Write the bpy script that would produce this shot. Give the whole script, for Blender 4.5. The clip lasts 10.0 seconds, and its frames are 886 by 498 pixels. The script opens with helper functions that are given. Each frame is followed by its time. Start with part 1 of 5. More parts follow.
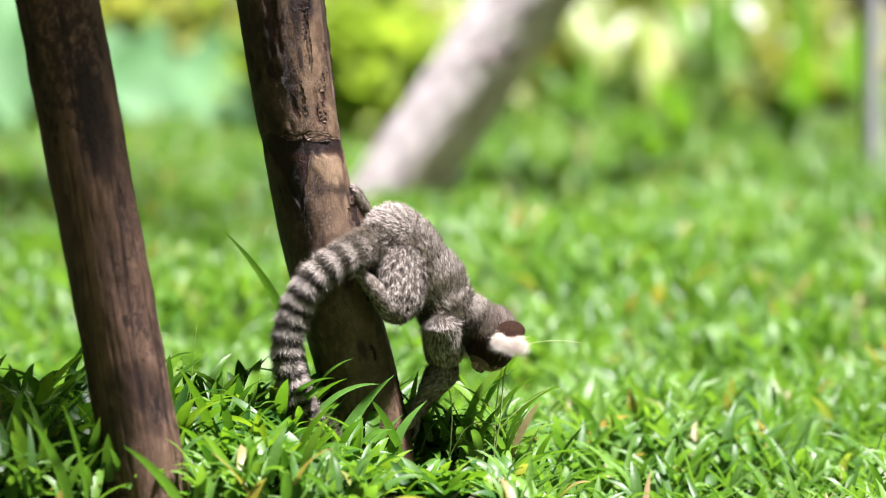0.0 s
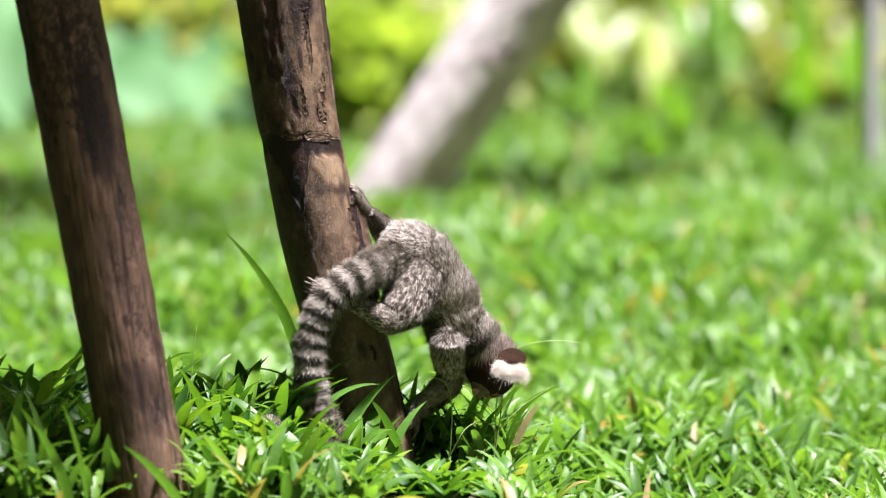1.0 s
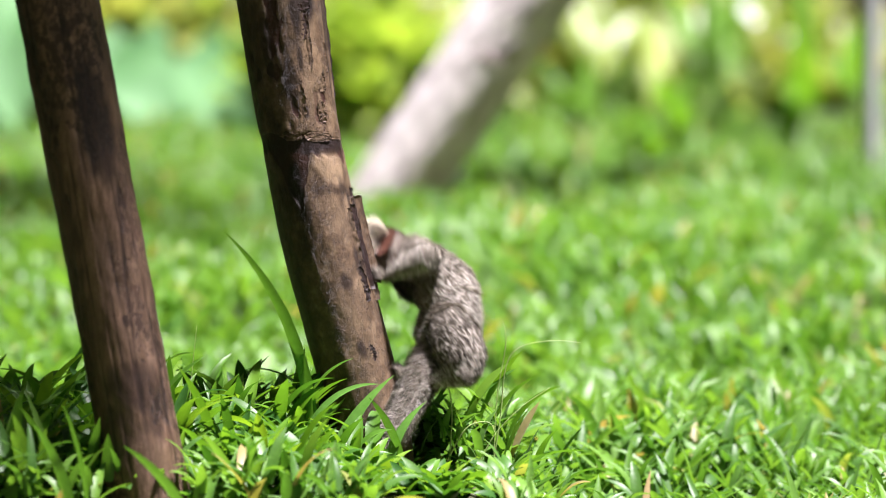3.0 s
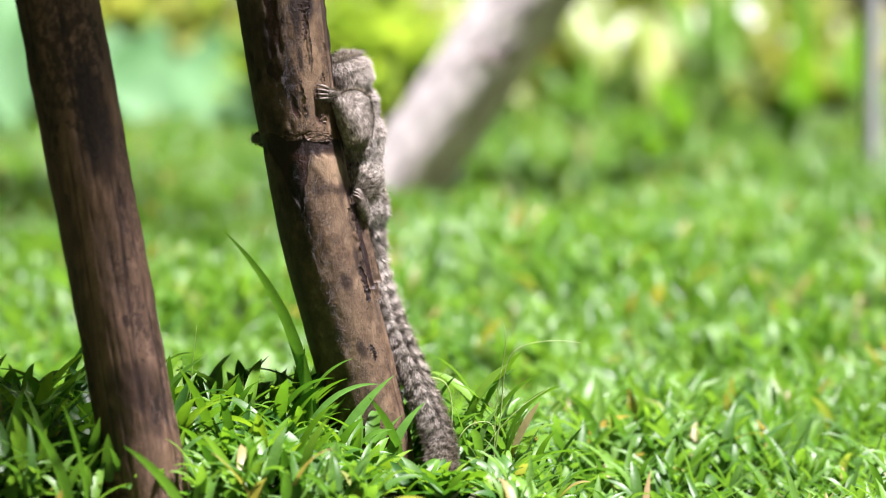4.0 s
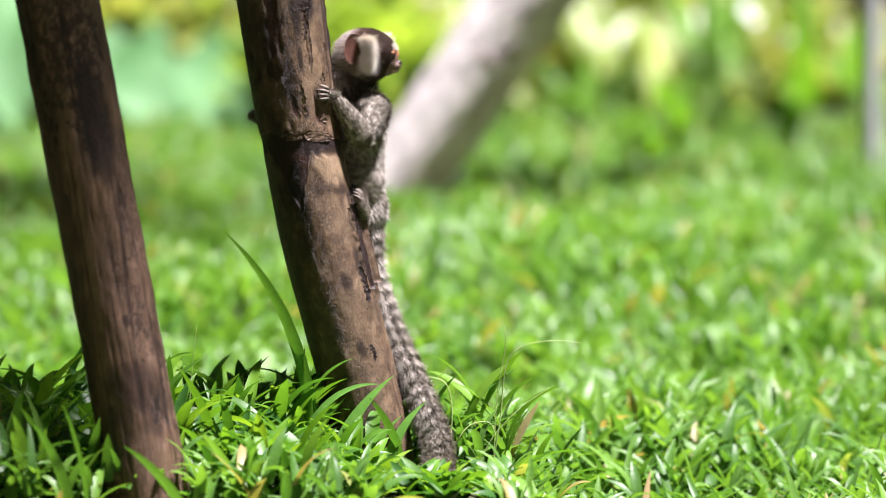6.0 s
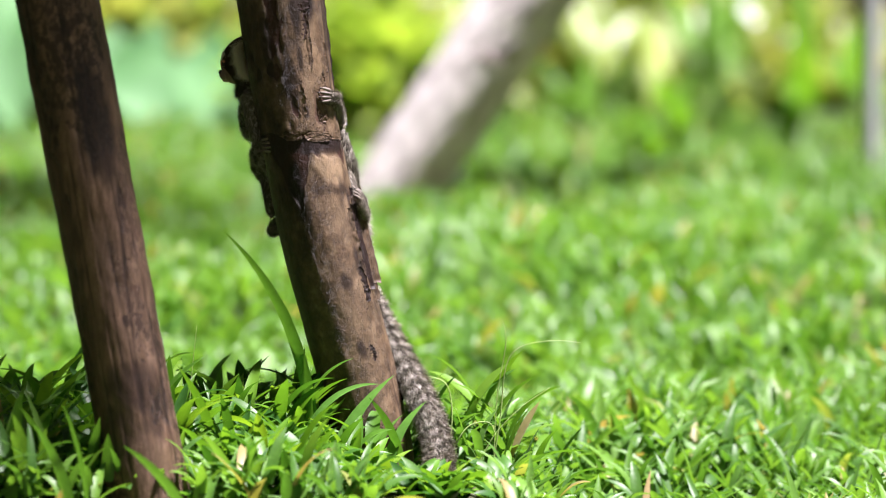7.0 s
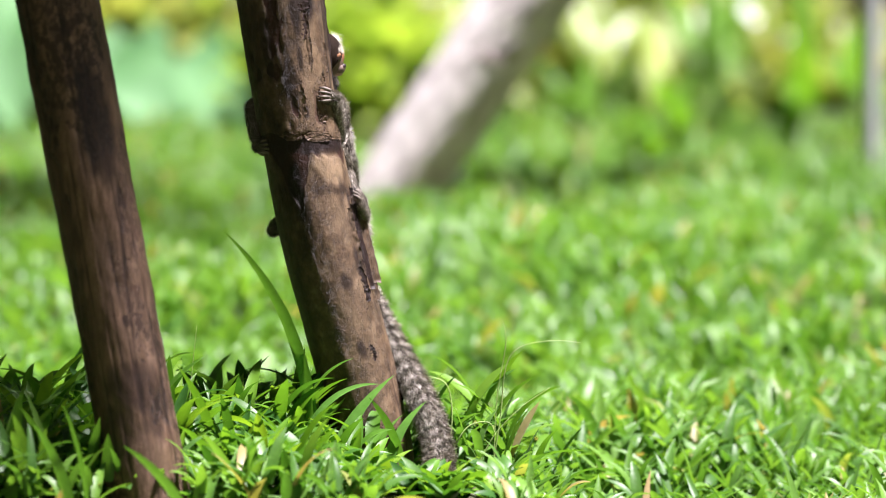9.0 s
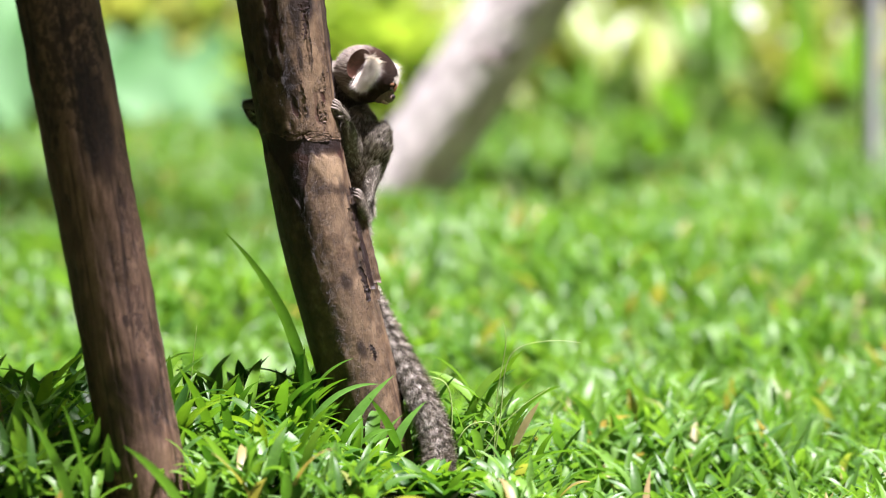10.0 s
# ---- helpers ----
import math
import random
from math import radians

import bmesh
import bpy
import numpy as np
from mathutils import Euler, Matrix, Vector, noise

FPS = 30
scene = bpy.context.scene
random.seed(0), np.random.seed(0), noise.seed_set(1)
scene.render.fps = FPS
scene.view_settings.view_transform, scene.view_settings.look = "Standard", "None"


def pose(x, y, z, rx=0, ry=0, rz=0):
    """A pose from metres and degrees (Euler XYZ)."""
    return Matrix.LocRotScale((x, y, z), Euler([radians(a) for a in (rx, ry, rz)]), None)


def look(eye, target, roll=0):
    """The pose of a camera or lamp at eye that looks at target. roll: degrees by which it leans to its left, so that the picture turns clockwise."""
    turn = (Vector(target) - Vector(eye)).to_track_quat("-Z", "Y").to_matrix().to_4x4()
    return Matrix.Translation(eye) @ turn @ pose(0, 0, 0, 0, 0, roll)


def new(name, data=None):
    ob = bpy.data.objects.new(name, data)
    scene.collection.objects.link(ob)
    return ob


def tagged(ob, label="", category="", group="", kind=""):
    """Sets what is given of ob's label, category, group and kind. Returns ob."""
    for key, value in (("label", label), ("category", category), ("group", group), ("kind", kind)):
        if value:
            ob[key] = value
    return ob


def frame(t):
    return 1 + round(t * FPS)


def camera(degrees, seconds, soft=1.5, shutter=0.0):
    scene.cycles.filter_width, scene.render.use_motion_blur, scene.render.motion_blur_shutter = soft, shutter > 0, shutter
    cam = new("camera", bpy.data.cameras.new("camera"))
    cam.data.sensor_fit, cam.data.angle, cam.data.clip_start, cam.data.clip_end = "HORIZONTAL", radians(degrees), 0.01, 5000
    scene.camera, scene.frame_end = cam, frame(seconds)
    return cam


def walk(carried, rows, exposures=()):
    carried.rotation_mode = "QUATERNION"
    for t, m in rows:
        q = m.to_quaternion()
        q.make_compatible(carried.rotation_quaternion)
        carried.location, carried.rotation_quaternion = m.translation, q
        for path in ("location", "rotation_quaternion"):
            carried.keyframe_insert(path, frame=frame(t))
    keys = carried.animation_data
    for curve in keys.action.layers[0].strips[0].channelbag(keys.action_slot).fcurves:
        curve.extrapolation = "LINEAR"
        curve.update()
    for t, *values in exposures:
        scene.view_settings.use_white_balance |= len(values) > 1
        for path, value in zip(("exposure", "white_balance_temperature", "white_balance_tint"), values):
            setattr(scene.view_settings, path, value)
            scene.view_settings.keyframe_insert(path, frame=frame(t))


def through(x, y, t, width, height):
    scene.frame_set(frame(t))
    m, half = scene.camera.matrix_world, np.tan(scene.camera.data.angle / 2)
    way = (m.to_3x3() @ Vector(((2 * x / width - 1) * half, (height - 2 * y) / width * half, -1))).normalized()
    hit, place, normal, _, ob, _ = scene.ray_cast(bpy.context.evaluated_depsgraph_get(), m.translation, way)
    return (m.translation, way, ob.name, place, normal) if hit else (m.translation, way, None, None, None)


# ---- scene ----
# ---- camera: a long lens on a tripod, four metres from the stem ----
cam = camera(11.2, 10.0, soft=1.0, shutter=0.5)
cam.data.dof.use_dof = True
cam.data.dof.focus_distance = 3.95
cam.data.dof.aperture_fstop = 4.8
EYE = pose(0, -4.0, 0.45, 90 - 3.655, 0, 0)
walk(cam, [(0.0, EYE), (10.0, EYE)], exposures=[(0.0, 2.02, 5930, 29), (10.0, 2.02, 5930, 29)])

# ---- daylight ----
SUN_ELEVATION, SUN_AZIMUTH = 71, 112         # degrees; azimuth counted from +Y towards +X
world = bpy.data.worlds.new("daylight")
scene.world = world
world.use_nodes = True
wn = world.node_tree.nodes
sky = wn.new("ShaderNodeTexSky")
sky.sky_type = "NISHITA"
sky.sun_disc = False
sky.sun_elevation = radians(SUN_ELEVATION)
sky.sun_rotation = radians(SUN_AZIMUTH)
sky.dust_density = 4.0
haze = wn.new("ShaderNodeHueSaturation")          # a bright, hazy sky
haze.inputs["Saturation"].default_value = 0.3
world.node_tree.links.new(sky.outputs[0], haze.inputs["Color"])
world.node_tree.links.new(haze.outputs[0], wn["Background"].inputs[0])
wn["Background"].inputs[1].default_value = 0.0045
sun = new("sun", bpy.data.lights.new("sun", "SUN"))
sun.data.energy = 5.0
sun.data.angle = radians(5.0)
sun.data.color = (1.0, 0.95, 0.86)
_e, _a = radians(SUN_ELEVATION), radians(SUN_AZIMUTH)
SUN_DIR = Vector((math.cos(_e) * math.sin(_a), math.cos(_e) * math.cos(_a), math.sin(_e)))
sun.matrix_basis = look(SUN_DIR * 20, (0, 0, 0))

# ---- materials ----
def material(name):
    m = bpy.data.materials.new(name)
    m.use_nodes = True
    return m, m.node_tree.nodes, m.node_tree.links, m.node_tree.nodes["Principled BSDF"]


def ramp(nodes, stops):
    r = nodes.new("ShaderNodeValToRGB")
    e = r.color_ramp.elements
    while len(e) < len(stops):
        e.new(0.5)
    for el, (p, c) in zip(e, stops):
        el.position, el.color = p, (*c, 1)
    return r


def noise_node(nodes, links, scale, detail=4.0, stretch=None, source="Object", rough=0.55):
    n = nodes.new("ShaderNodeTexNoise")
    n.inputs["Scale"].default_value, n.inputs["Detail"].default_value = scale, detail
    n.inputs["Roughness"].default_value = rough
    tc = nodes.new("ShaderNodeTexCoord")
    if stretch:
        mp = nodes.new("ShaderNodeMapping")
        mp.inputs["Scale"].default_value = stretch
        links.new(tc.outputs[source], mp.inputs[0])
        links.new(mp.outputs[0], n.inputs["Vector"])
    else:
        links.new(tc.outputs[source], n.inputs["Vector"])
    return n


def mix(nodes, links, fac, a, b, blend="MIX"):
    m = nodes.new("ShaderNodeMix")
    m.data_type, m.blend_type = "RGBA", blend
    for sock, val in ((m.inputs[0], fac), (m.inputs[6], a), (m.inputs[7], b)):
        if isinstance(val, (int, float)):
            sock.default_value = val
        elif isinstance(val, tuple):
            sock.default_value = (*val, 1)
        else:
            links.new(val, sock)
    return m.outputs[2]


def bump(nodes, links, bsdf, height, strength, distance):
    b = nodes.new("ShaderNodeBump")
    b.inputs["Strength"].default_value, b.inputs["Distance"].default_value = strength, distance
    links.new(height, b.inputs["Height"])
    links.new(b.outputs[0], bsdf.inputs["Normal"])


def leaf_material(name, stops, through=0.4, tint=(1.0, 1.0, 0.5), rough=0.35, vein=120.0, spec=0.5, sheen=0.0):
    """Thin leaves: a glossy face over a body that lets light through; hue differs from blade to blade."""
    m, n, l, b = material(name)
    geo = n.new("ShaderNodeNewGeometry")
    r = ramp(n, stops)
    l.new(geo.outputs["Random Per Island"], r.inputs[0])
    ns = noise_node(n, l, vein, 3.0)
    col = mix(n, l, 0.35, r.outputs[0], ns.outputs[0], "SOFT_LIGHT")
    big = noise_node(n, l, 2.3, 3.0)
    rb = ramp(n, [(0.3, (0.72, 0.78, 0.7)), (0.7, (1.15, 1.1, 1.0))])
    l.new(big.outputs[0], rb.inputs[0])
    col = mix(n, l, 1.0, col, rb.outputs[0], "MULTIPLY")
    l.new(col, b.inputs["Base Color"])
    b.inputs["Roughness"].default_value = rough
    b.inputs["Specular IOR Level"].default_value = spec
    b.inputs["Sheen Weight"].default_value, b.inputs["Sheen Roughness"].default_value = sheen, 0.45
    b.inputs["Sheen Tint"].default_value = (0.85, 1.0, 0.8, 1.0)
    bump(n, l, b, ns.outputs[0], 0.25, 0.002)
    tr = n.new("ShaderNodeBsdfTranslucent")
    l.new(mix(n, l, 1.0, col, tint, "MULTIPLY"), tr.inputs[0])
    ms = n.new("ShaderNodeMixShader")
    ms.inputs[0].default_value = through
    l.new(b.outputs[0], ms.inputs[1])
    l.new(tr.outputs[0], ms.inputs[2])
    l.new(ms.outputs[0], n["Material Output"].inputs[0])
    return m


GRASS = leaf_material("grass_blade", [(0.0, (0.052, 0.150, 0.020)), (0.35, (0.088, 0.215, 0.028)), (0.7, (0.130, 0.275, 0.038)),
                                      (0.955, (0.145, 0.31, 0.035)), (0.98, (0.30, 0.26, 0.09)), (1.0, (0.36, 0.29, 0.14))],
                      0.42, (1.5, 1.45, 0.6), 0.44, spec=0.45, sheen=0.1)
GRASS_TALL = leaf_material("tall_grass", [(0.0, (0.10, 0.27, 0.04)), (1.0, (0.15, 0.34, 0.06))], 0.35, (1.5, 1.5, 0.5), 0.36)
GRASS_BANK = leaf_material("bank_blade", [(0.0, (0.030, 0.105, 0.018)), (0.4, (0.058, 0.165, 0.020)), (0.75, (0.105, 0.245, 0.020)), (1.0, (0.165, 0.31, 0.028))],
                           0.42, (1.6, 1.5, 0.4), 0.42, 60.0, spec=0.35)
STRAW = leaf_material("dry_blade", [(0.0, (0.34, 0.25, 0.12)), (1.0, (0.45, 0.33, 0.17))], 0.25, (1.1, 1.0, 0.8), 0.6)
TARO = leaf_material("taro_leaf", [(0.0, (0.14, 0.32, 0.14)), (1.0, (0.20, 0.40, 0.19))], 0.45, (1.2, 1.5, 0.9), 0.6, 30.0, spec=0.25)
LIME = leaf_material("lime_leaf", [(0.0, (0.21, 0.33, 0.05)), (1.0, (0.32, 0.44, 0.09))], 0.6, (1.4, 1.4, 0.5), 0.5, 40.0, spec=0.3)
BROAD = leaf_material("broad_leaf", [(0.0, (0.07, 0.21, 0.015)), (0.5, (0.12, 0.28, 0.02)), (1.0, (0.17, 0.34, 0.03))], 0.45, (1.5, 1.5, 0.5), 0.55, 40.0, spec=0.3)
# very dark leaves, so that the added light-blocking hedges bounce little light
BLOCKER_HEDGE = leaf_material("blocker_hedge_leaf", [(0.0, (0.02, 0.045, 0.012)), (1.0, (0.035, 0.085, 0.02))], 0.15, (1.2, 1.3, 0.5), 0.5, 40.0, spec=0.3)
YELLOW = leaf_material("yellow_leaf", [(0.0, (0.20, 0.30, 0.04)), (1.0, (0.30, 0.38, 0.08))], 0.45, (1.3, 1.3, 0.6), 0.4, 40.0)
SHRUB = leaf_material("shrub_leaf", [(0.0, (0.17, 0.25, 0.07)), (0.4, (0.24, 0.31, 0.09)), (0.8, (0.32, 0.35, 0.12)), (1.0, (0.40, 0.38, 0.19))],
                      0.55, (1.5, 1.5, 0.6), 0.42, 40.0)


def soil_material():
    m, n, l, b = material("soil")
    a = noise_node(n, l, 9.0, 6.0)
    c = noise_node(n, l, 140.0, 5.0)
    r = ramp(n, [(0.3, (0.03, 0.026, 0.013)), (0.52, (0.06, 0.06, 0.022)), (0.7, (0.09, 0.11, 0.03))])
    l.new(a.outputs[0], r.inputs[0])
    l.new(mix(n, l, 0.5, r.outputs[0], c.outputs[0], "OVERLAY"), b.inputs["Base Color"])
    b.inputs["Roughness"].default_value = 0.95
    bump(n, l, b, c.outputs[0], 0.8, 0.01)
    return m


def bark_material(name, bark, inner, pale, streak=(4, 4, 2.2), cracks=0.8, low=0.42, relief=0.6):
    """'crust' marks where the outer bark still holds; the second mask darkens stains, cracks and painted-in shade."""
    m, n, l, b = material(name)
    crust = n.new("ShaderNodeAttribute")
    crust.attribute_name = "crust"
    stain_shade = n.new("ShaderNodeAttribute")
    stain_shade.attribute_name = "stain_shade"
    fine = noise_node(n, l, 95.0, 6.0, streak, rough=0.65)
    wide = noise_node(n, l, 13.0, 4.0, (1, 1, 0.35))
    grain = noise_node(n, l, 420.0, 3.0)
    ragged = noise_node(n, l, 210.0, 5.0, (1, 1, 0.55), rough=0.75)
    # crisp ragged rims where the outer bark ends
    shift = n.new("ShaderNodeMath")
    shift.operation = "MULTIPLY_ADD"
    shift.inputs[1].default_value, shift.inputs[2].default_value = 1.3, -0.65
    l.new(ragged.outputs[0], shift.inputs[0])
    rim = n.new("ShaderNodeMath")
    rim.operation = "ADD"
    l.new(crust.outputs["Fac"], rim.inputs[0])
    l.new(shift.outputs[0], rim.inputs[1])
    edge = n.new("ShaderNodeMapRange")
    edge.inputs["From Min"].default_value, edge.inputs["From Max"].default_value = 0.44, 0.49
    l.new(rim.outputs[0], edge.inputs["Value"])
    rb = ramp(n, [(0.34, tuple(v * low for v in bark)), (0.5, bark), (0.66, pale)])
    l.new(fine.outputs[0], rb.inputs[0])
    ri = ramp(n, [(0.3, tuple(v * 0.45 for v in inner)), (0.62, inner), (0.8, tuple(v * 2.2 for v in inner))])
    l.new(wide.outputs[0], ri.inputs[0])
    col = mix(n, l, edge.outputs[0], ri.outputs[0], rb.outputs[0])
    # hairline cracks along the stem
    vor = n.new("ShaderNodeTexVoronoi")
    vor.feature = "DISTANCE_TO_EDGE"
    vor.inputs["Scale"].default_value = 95.0
    tc = n.new("ShaderNodeTexCoord")
    mp = n.new("ShaderNodeMapping")
    mp.inputs["Scale"].default_value = (1.3, 1.3, 0.38)
    warp = mix(n, l, 0.018, tc.outputs["Object"], ragged.outputs[1], "ADD")
    l.new(warp, mp.inputs[0])
    l.new(mp.outputs[0], vor.inputs["Vector"])
    line = n.new("ShaderNodeMapRange")
    line.inputs["From Min"].default_value, line.inputs["From Max"].default_value = 0.0, 0.04
    line.inputs["To Min"].default_value, line.inputs["To Max"].default_value = 0.12, 1.0
    l.new(vor.outputs["Distance"], line.inputs["Value"])
    col = mix(n, l, cracks, col, line.outputs[0], "MULTIPLY")
    col = mix(n, l, 0.28, col, grain.outputs[0], "OVERLAY")
    blotch = ramp(n, [(0.32, (0.62, 0.60, 0.58)), (0.55, (1.0, 1.0, 1.0)), (0.72, (1.3, 1.27, 1.2))])
    l.new(noise_node(n, l, 42.0, 4.0, (1, 1, 0.5)).outputs[0], blotch.inputs[0])
    col = mix(n, l, 0.8, col, blotch.outputs[0], "MULTIPLY")
    worn = n.new("ShaderNodeAttribute")
    worn.attribute_name = "bloom"
    col = mix(n, l, worn.outputs["Fac"], col, mix(n, l, fine.outputs[0], pale, tuple(min(0.8, v * 1.9) for v in pale)))
    dark = mix(n, l, 1.0, col, (0.17, 0.13, 0.12), "MULTIPLY")
    col = mix(n, l, stain_shade.outputs["Fac"], col, dark)
    l.new(col, b.inputs["Base Color"])
    b.inputs["Roughness"].default_value = 0.55
    b.inputs["Specular IOR Level"].default_value = 0.4
    h = mix(n, l, 0.45, mix(n, l, 0.5, fine.outputs[0], ragged.outputs[0]), edge.outputs[0])
    h = mix(n, l, 0.15, h, grain.outputs[0])
    h = mix(n, l, 0.5 * cracks, h, line.outputs[0], "MULTIPLY")
    bump(n, l, b, h, relief, 0.004)
    return m


BARK_FLAKY = bark_material("flaky_bark", (0.098, 0.062, 0.033), (0.045, 0.016, 0.008), (0.168, 0.118, 0.068), (1.0, 1.0, 0.85), 0.35, 0.60, 0.8)
BARK_SMOOTH = bark_material("smooth_bark", (0.120, 0.073, 0.045), (0.065, 0.037, 0.023), (0.175, 0.113, 0.073), (2.2, 2.2, 0.4), 0.06, 0.68, 0.45)
BARK_PALE = bark_material("pale_bark", (0.68, 0.64, 0.61), (0.60, 0.52, 0.46), (0.76, 0.705, 0.67), (1.5, 1.5, 0.6), 0.0)


def fur_material(name, dark, mid, light):
    """Colour follows the pigment that each hair carries from root to tip."""
    m, n, l, b = material(name)
    at = n.new("ShaderNodeAttribute")
    at.attribute_name = "pigment"
    r = ramp(n, [(0.0, dark), (0.5, mid), (1.0, light)])
    l.new(at.outputs["Fac"], r.inputs[0])
    geo = n.new("ShaderNodeNewGeometry")
    rv = ramp(n, [(0.0, (0.75, 0.73, 0.7)), (1.0, (1.2, 1.18, 1.12))])
    l.new(geo.outputs["Random Per Island"], rv.inputs[0])
    l.new(mix(n, l, 1.0, r.outputs[0], rv.outputs[0], "MULTIPLY"), b.inputs["Base Color"])
    b.inputs["Roughness"].default_value = 0.8
    b.inputs["Specular IOR Level"].default_value = 0.12
    return m


FUR = fur_material("grizzled_fur", (0.010, 0.008, 0.006), (0.27, 0.245, 0.20), (0.84, 0.815, 0.745))
FUR_BROWN = fur_material("brown_fur", (0.010, 0.007, 0.005), (0.070, 0.040, 0.025), (0.50, 0.46, 0.40))
FUR_WHITE = fur_material("white_fur", (0.30, 0.27, 0.22), (0.72, 0.68, 0.58), (0.85, 0.82, 0.75))


def plain(name, c, rough, spec=0.5, amount=0.35, scale=300.0, metal=0.0):
    m, n, l, b = material(name)
    ns = noise_node(n, l, scale, 4.0)
    r = ramp(n, [(0.3, tuple(v * (1 - amount) for v in c)), (0.7, tuple(min(1, v * (1 + amount)) for v in c))])
    l.new(ns.outputs[0], r.inputs[0])
    l.new(r.outputs[0], b.inputs["Base Color"])
    b.inputs["Roughness"].default_value, b.inputs["Specular IOR Level"].default_value = rough, spec
    b.inputs["Metallic"].default_value = metal
    bump(n, l, b, ns.outputs[0], 0.25, 0.001)
    return m


SOIL = soil_material()
SKIN = plain("face_skin", (0.105, 0.064, 0.044), 0.6)
SKIN_PALE = plain("muzzle_skin", (0.14, 0.095, 0.072), 0.6)
BROW_SKIN = plain("brow_skin", (0.30, 0.13, 0.055), 0.75)
LIP_SKIN = plain("lip_skin", (0.30, 0.20, 0.155), 0.6)
EAR_SKIN = plain("ear_skin", (0.09, 0.035, 0.02), 0.55)
PAW_SKIN = plain("paw_skin", (0.13, 0.11, 0.085), 0.65, amount=0.6)
CLAW = plain("claw", (0.03, 0.025, 0.02), 0.35)
NOSE = plain("nose_skin", (0.035, 0.022, 0.02), 0.4)
EYE_M = plain("eye_surface", (0.020, 0.009, 0.005), 0.12, 0.7, 0.1)
STALK = plain("wiry_stalk", (0.30, 0.42, 0.13), 0.45, scale=60)
STEM = plain("green_stem", (0.14, 0.26, 0.04), 0.5, scale=60)
POLE_M = plain("white_paint", (0.42, 0.44, 0.45), 0.45, amount=0.1, scale=25)
WALL_M = plain("weathered_render", (0.30, 0.25, 0.235), 0.9, scale=5)
PETAL = plain("white_petal", (0.8, 0.8, 0.76), 0.5, amount=0.1)

# ---- mesh helpers ----
def mesh_of(name, verts, faces, mat, attrs=None, smooth=True):
    me = bpy.data.meshes.new(name)
    me.from_pydata(np.asarray(verts, dtype=float).tolist() if not isinstance(verts, list) else verts, [], faces)
    if mat:
        me.materials.append(mat)
    for key, vals in (attrs or {}).items():
        a = me.attributes.new(key, "FLOAT", "POINT")
        a.data.foreach_set("value", np.asarray(vals, dtype=np.float32))
    if smooth:
        me.polygons.foreach_set("use_smooth", np.ones(len(me.polygons), dtype=bool))
    me.update()
    return me


def part(name, bm, mat, parent, label=""):
    """Links a bmesh, or a finished mesh, as one object under a thing or part."""
    if isinstance(bm, bmesh.types.BMesh):
        me = bpy.data.meshes.new(name)
        bm.to_mesh(me)
        bm.free()
        me.materials.append(mat)
        me.polygons.foreach_set("use_smooth", np.ones(len(me.polygons), dtype=bool))
    else:
        me = bm
    ob = new(name, me)
    ob.parent = parent
    if label:
        tagged(ob, label)
    return ob


def merged(pieces):
    """Joins (verts, faces, attrs) triples into one."""
    vs, fs, at, off = [], [], {}, 0
    for v, f, a in pieces:
        v = np.asarray(v, dtype=float)
        vs.append(v)
        fs.extend([tuple(i + off for i in q) for q in f])
        for k, x in a.items():
            at.setdefault(k, []).append(np.asarray(x, dtype=float))
        off += len(v)
    return np.concatenate(vs), fs, {k: np.concatenate(x) for k, x in at.items()}


def grid_faces(rows, cols, closed=False):
    out = []
    for i in range(rows - 1):
        for j in range(cols if closed else cols - 1):
            k = (j + 1) % cols
            out.append((i * cols + j, i * cols + k, (i + 1) * cols + k, (i + 1) * cols + j))
    return out


def ribbons(root, azim, length, width, lean, droop, segs=5, fold=0.25, twist=None, blunt=0.32, turn=0.0):
    """Grass-like blades as creased ribbons: all arguments are arrays with one entry a blade."""
    n = len(length)
    s = np.linspace(0, 1, segs + 1)
    ds = 1.0 / segs
    th = lean[:, None] + droop[:, None] * s[None, :] ** 1.4
    hx = np.concatenate([np.zeros((n, 1)), np.cumsum(np.sin(th[:, :-1]) * ds, 1)], 1) * length[:, None]
    hz = np.concatenate([np.zeros((n, 1)), np.cumsum(np.cos(th[:, :-1]) * ds, 1)], 1) * length[:, None]
    dirx, diry = np.cos(azim)[:, None], np.sin(azim)[:, None]
    cx, cy, cz = root[:, 0:1] + hx * dirx, root[:, 1:2] + hx * diry, root[:, 2:3] + hz
    prof = np.clip(1 - np.abs((s - blunt) / np.where(s > blunt, 1 - blunt, blunt * 1.9)) ** 2.0, 0.03, 1)
    w = width[:, None] * prof[None, :] * 0.5
    tw = (twist if twist is not None else np.zeros(n))[:, None] * s[None, :] + turn
    nx, nz = -np.cos(th), np.sin(th)
    sx, sy, sz = -diry * np.cos(tw) + nx * dirx * np.sin(tw), dirx * np.cos(tw) + nx * diry * np.sin(tw), nz * np.sin(tw)
    up = w * fold
    V = np.empty((n, segs + 1, 3, 3))
    for k, sg in enumerate((-1, 0, 1)):
        lift = up if sg else 0 * up
        V[:, :, k, 0] = cx + sg * w * sx + lift * nx * dirx
        V[:, :, k, 1] = cy + sg * w * sy + lift * nx * diry
        V[:, :, k, 2] = cz + sg * w * sz + lift * nz
    base = (np.arange(n) * (segs + 1) * 3)[:, None]
    q = []
    for i in range(segs):
        for k in range(2):
            a = i * 3 + k
            q.append([a, a + 1, a + 4, a + 3])
    F = (base[:, :, None] + np.array(q)[None]).reshape(-1, 4)
    return V.reshape(-1, 3), F.tolist()


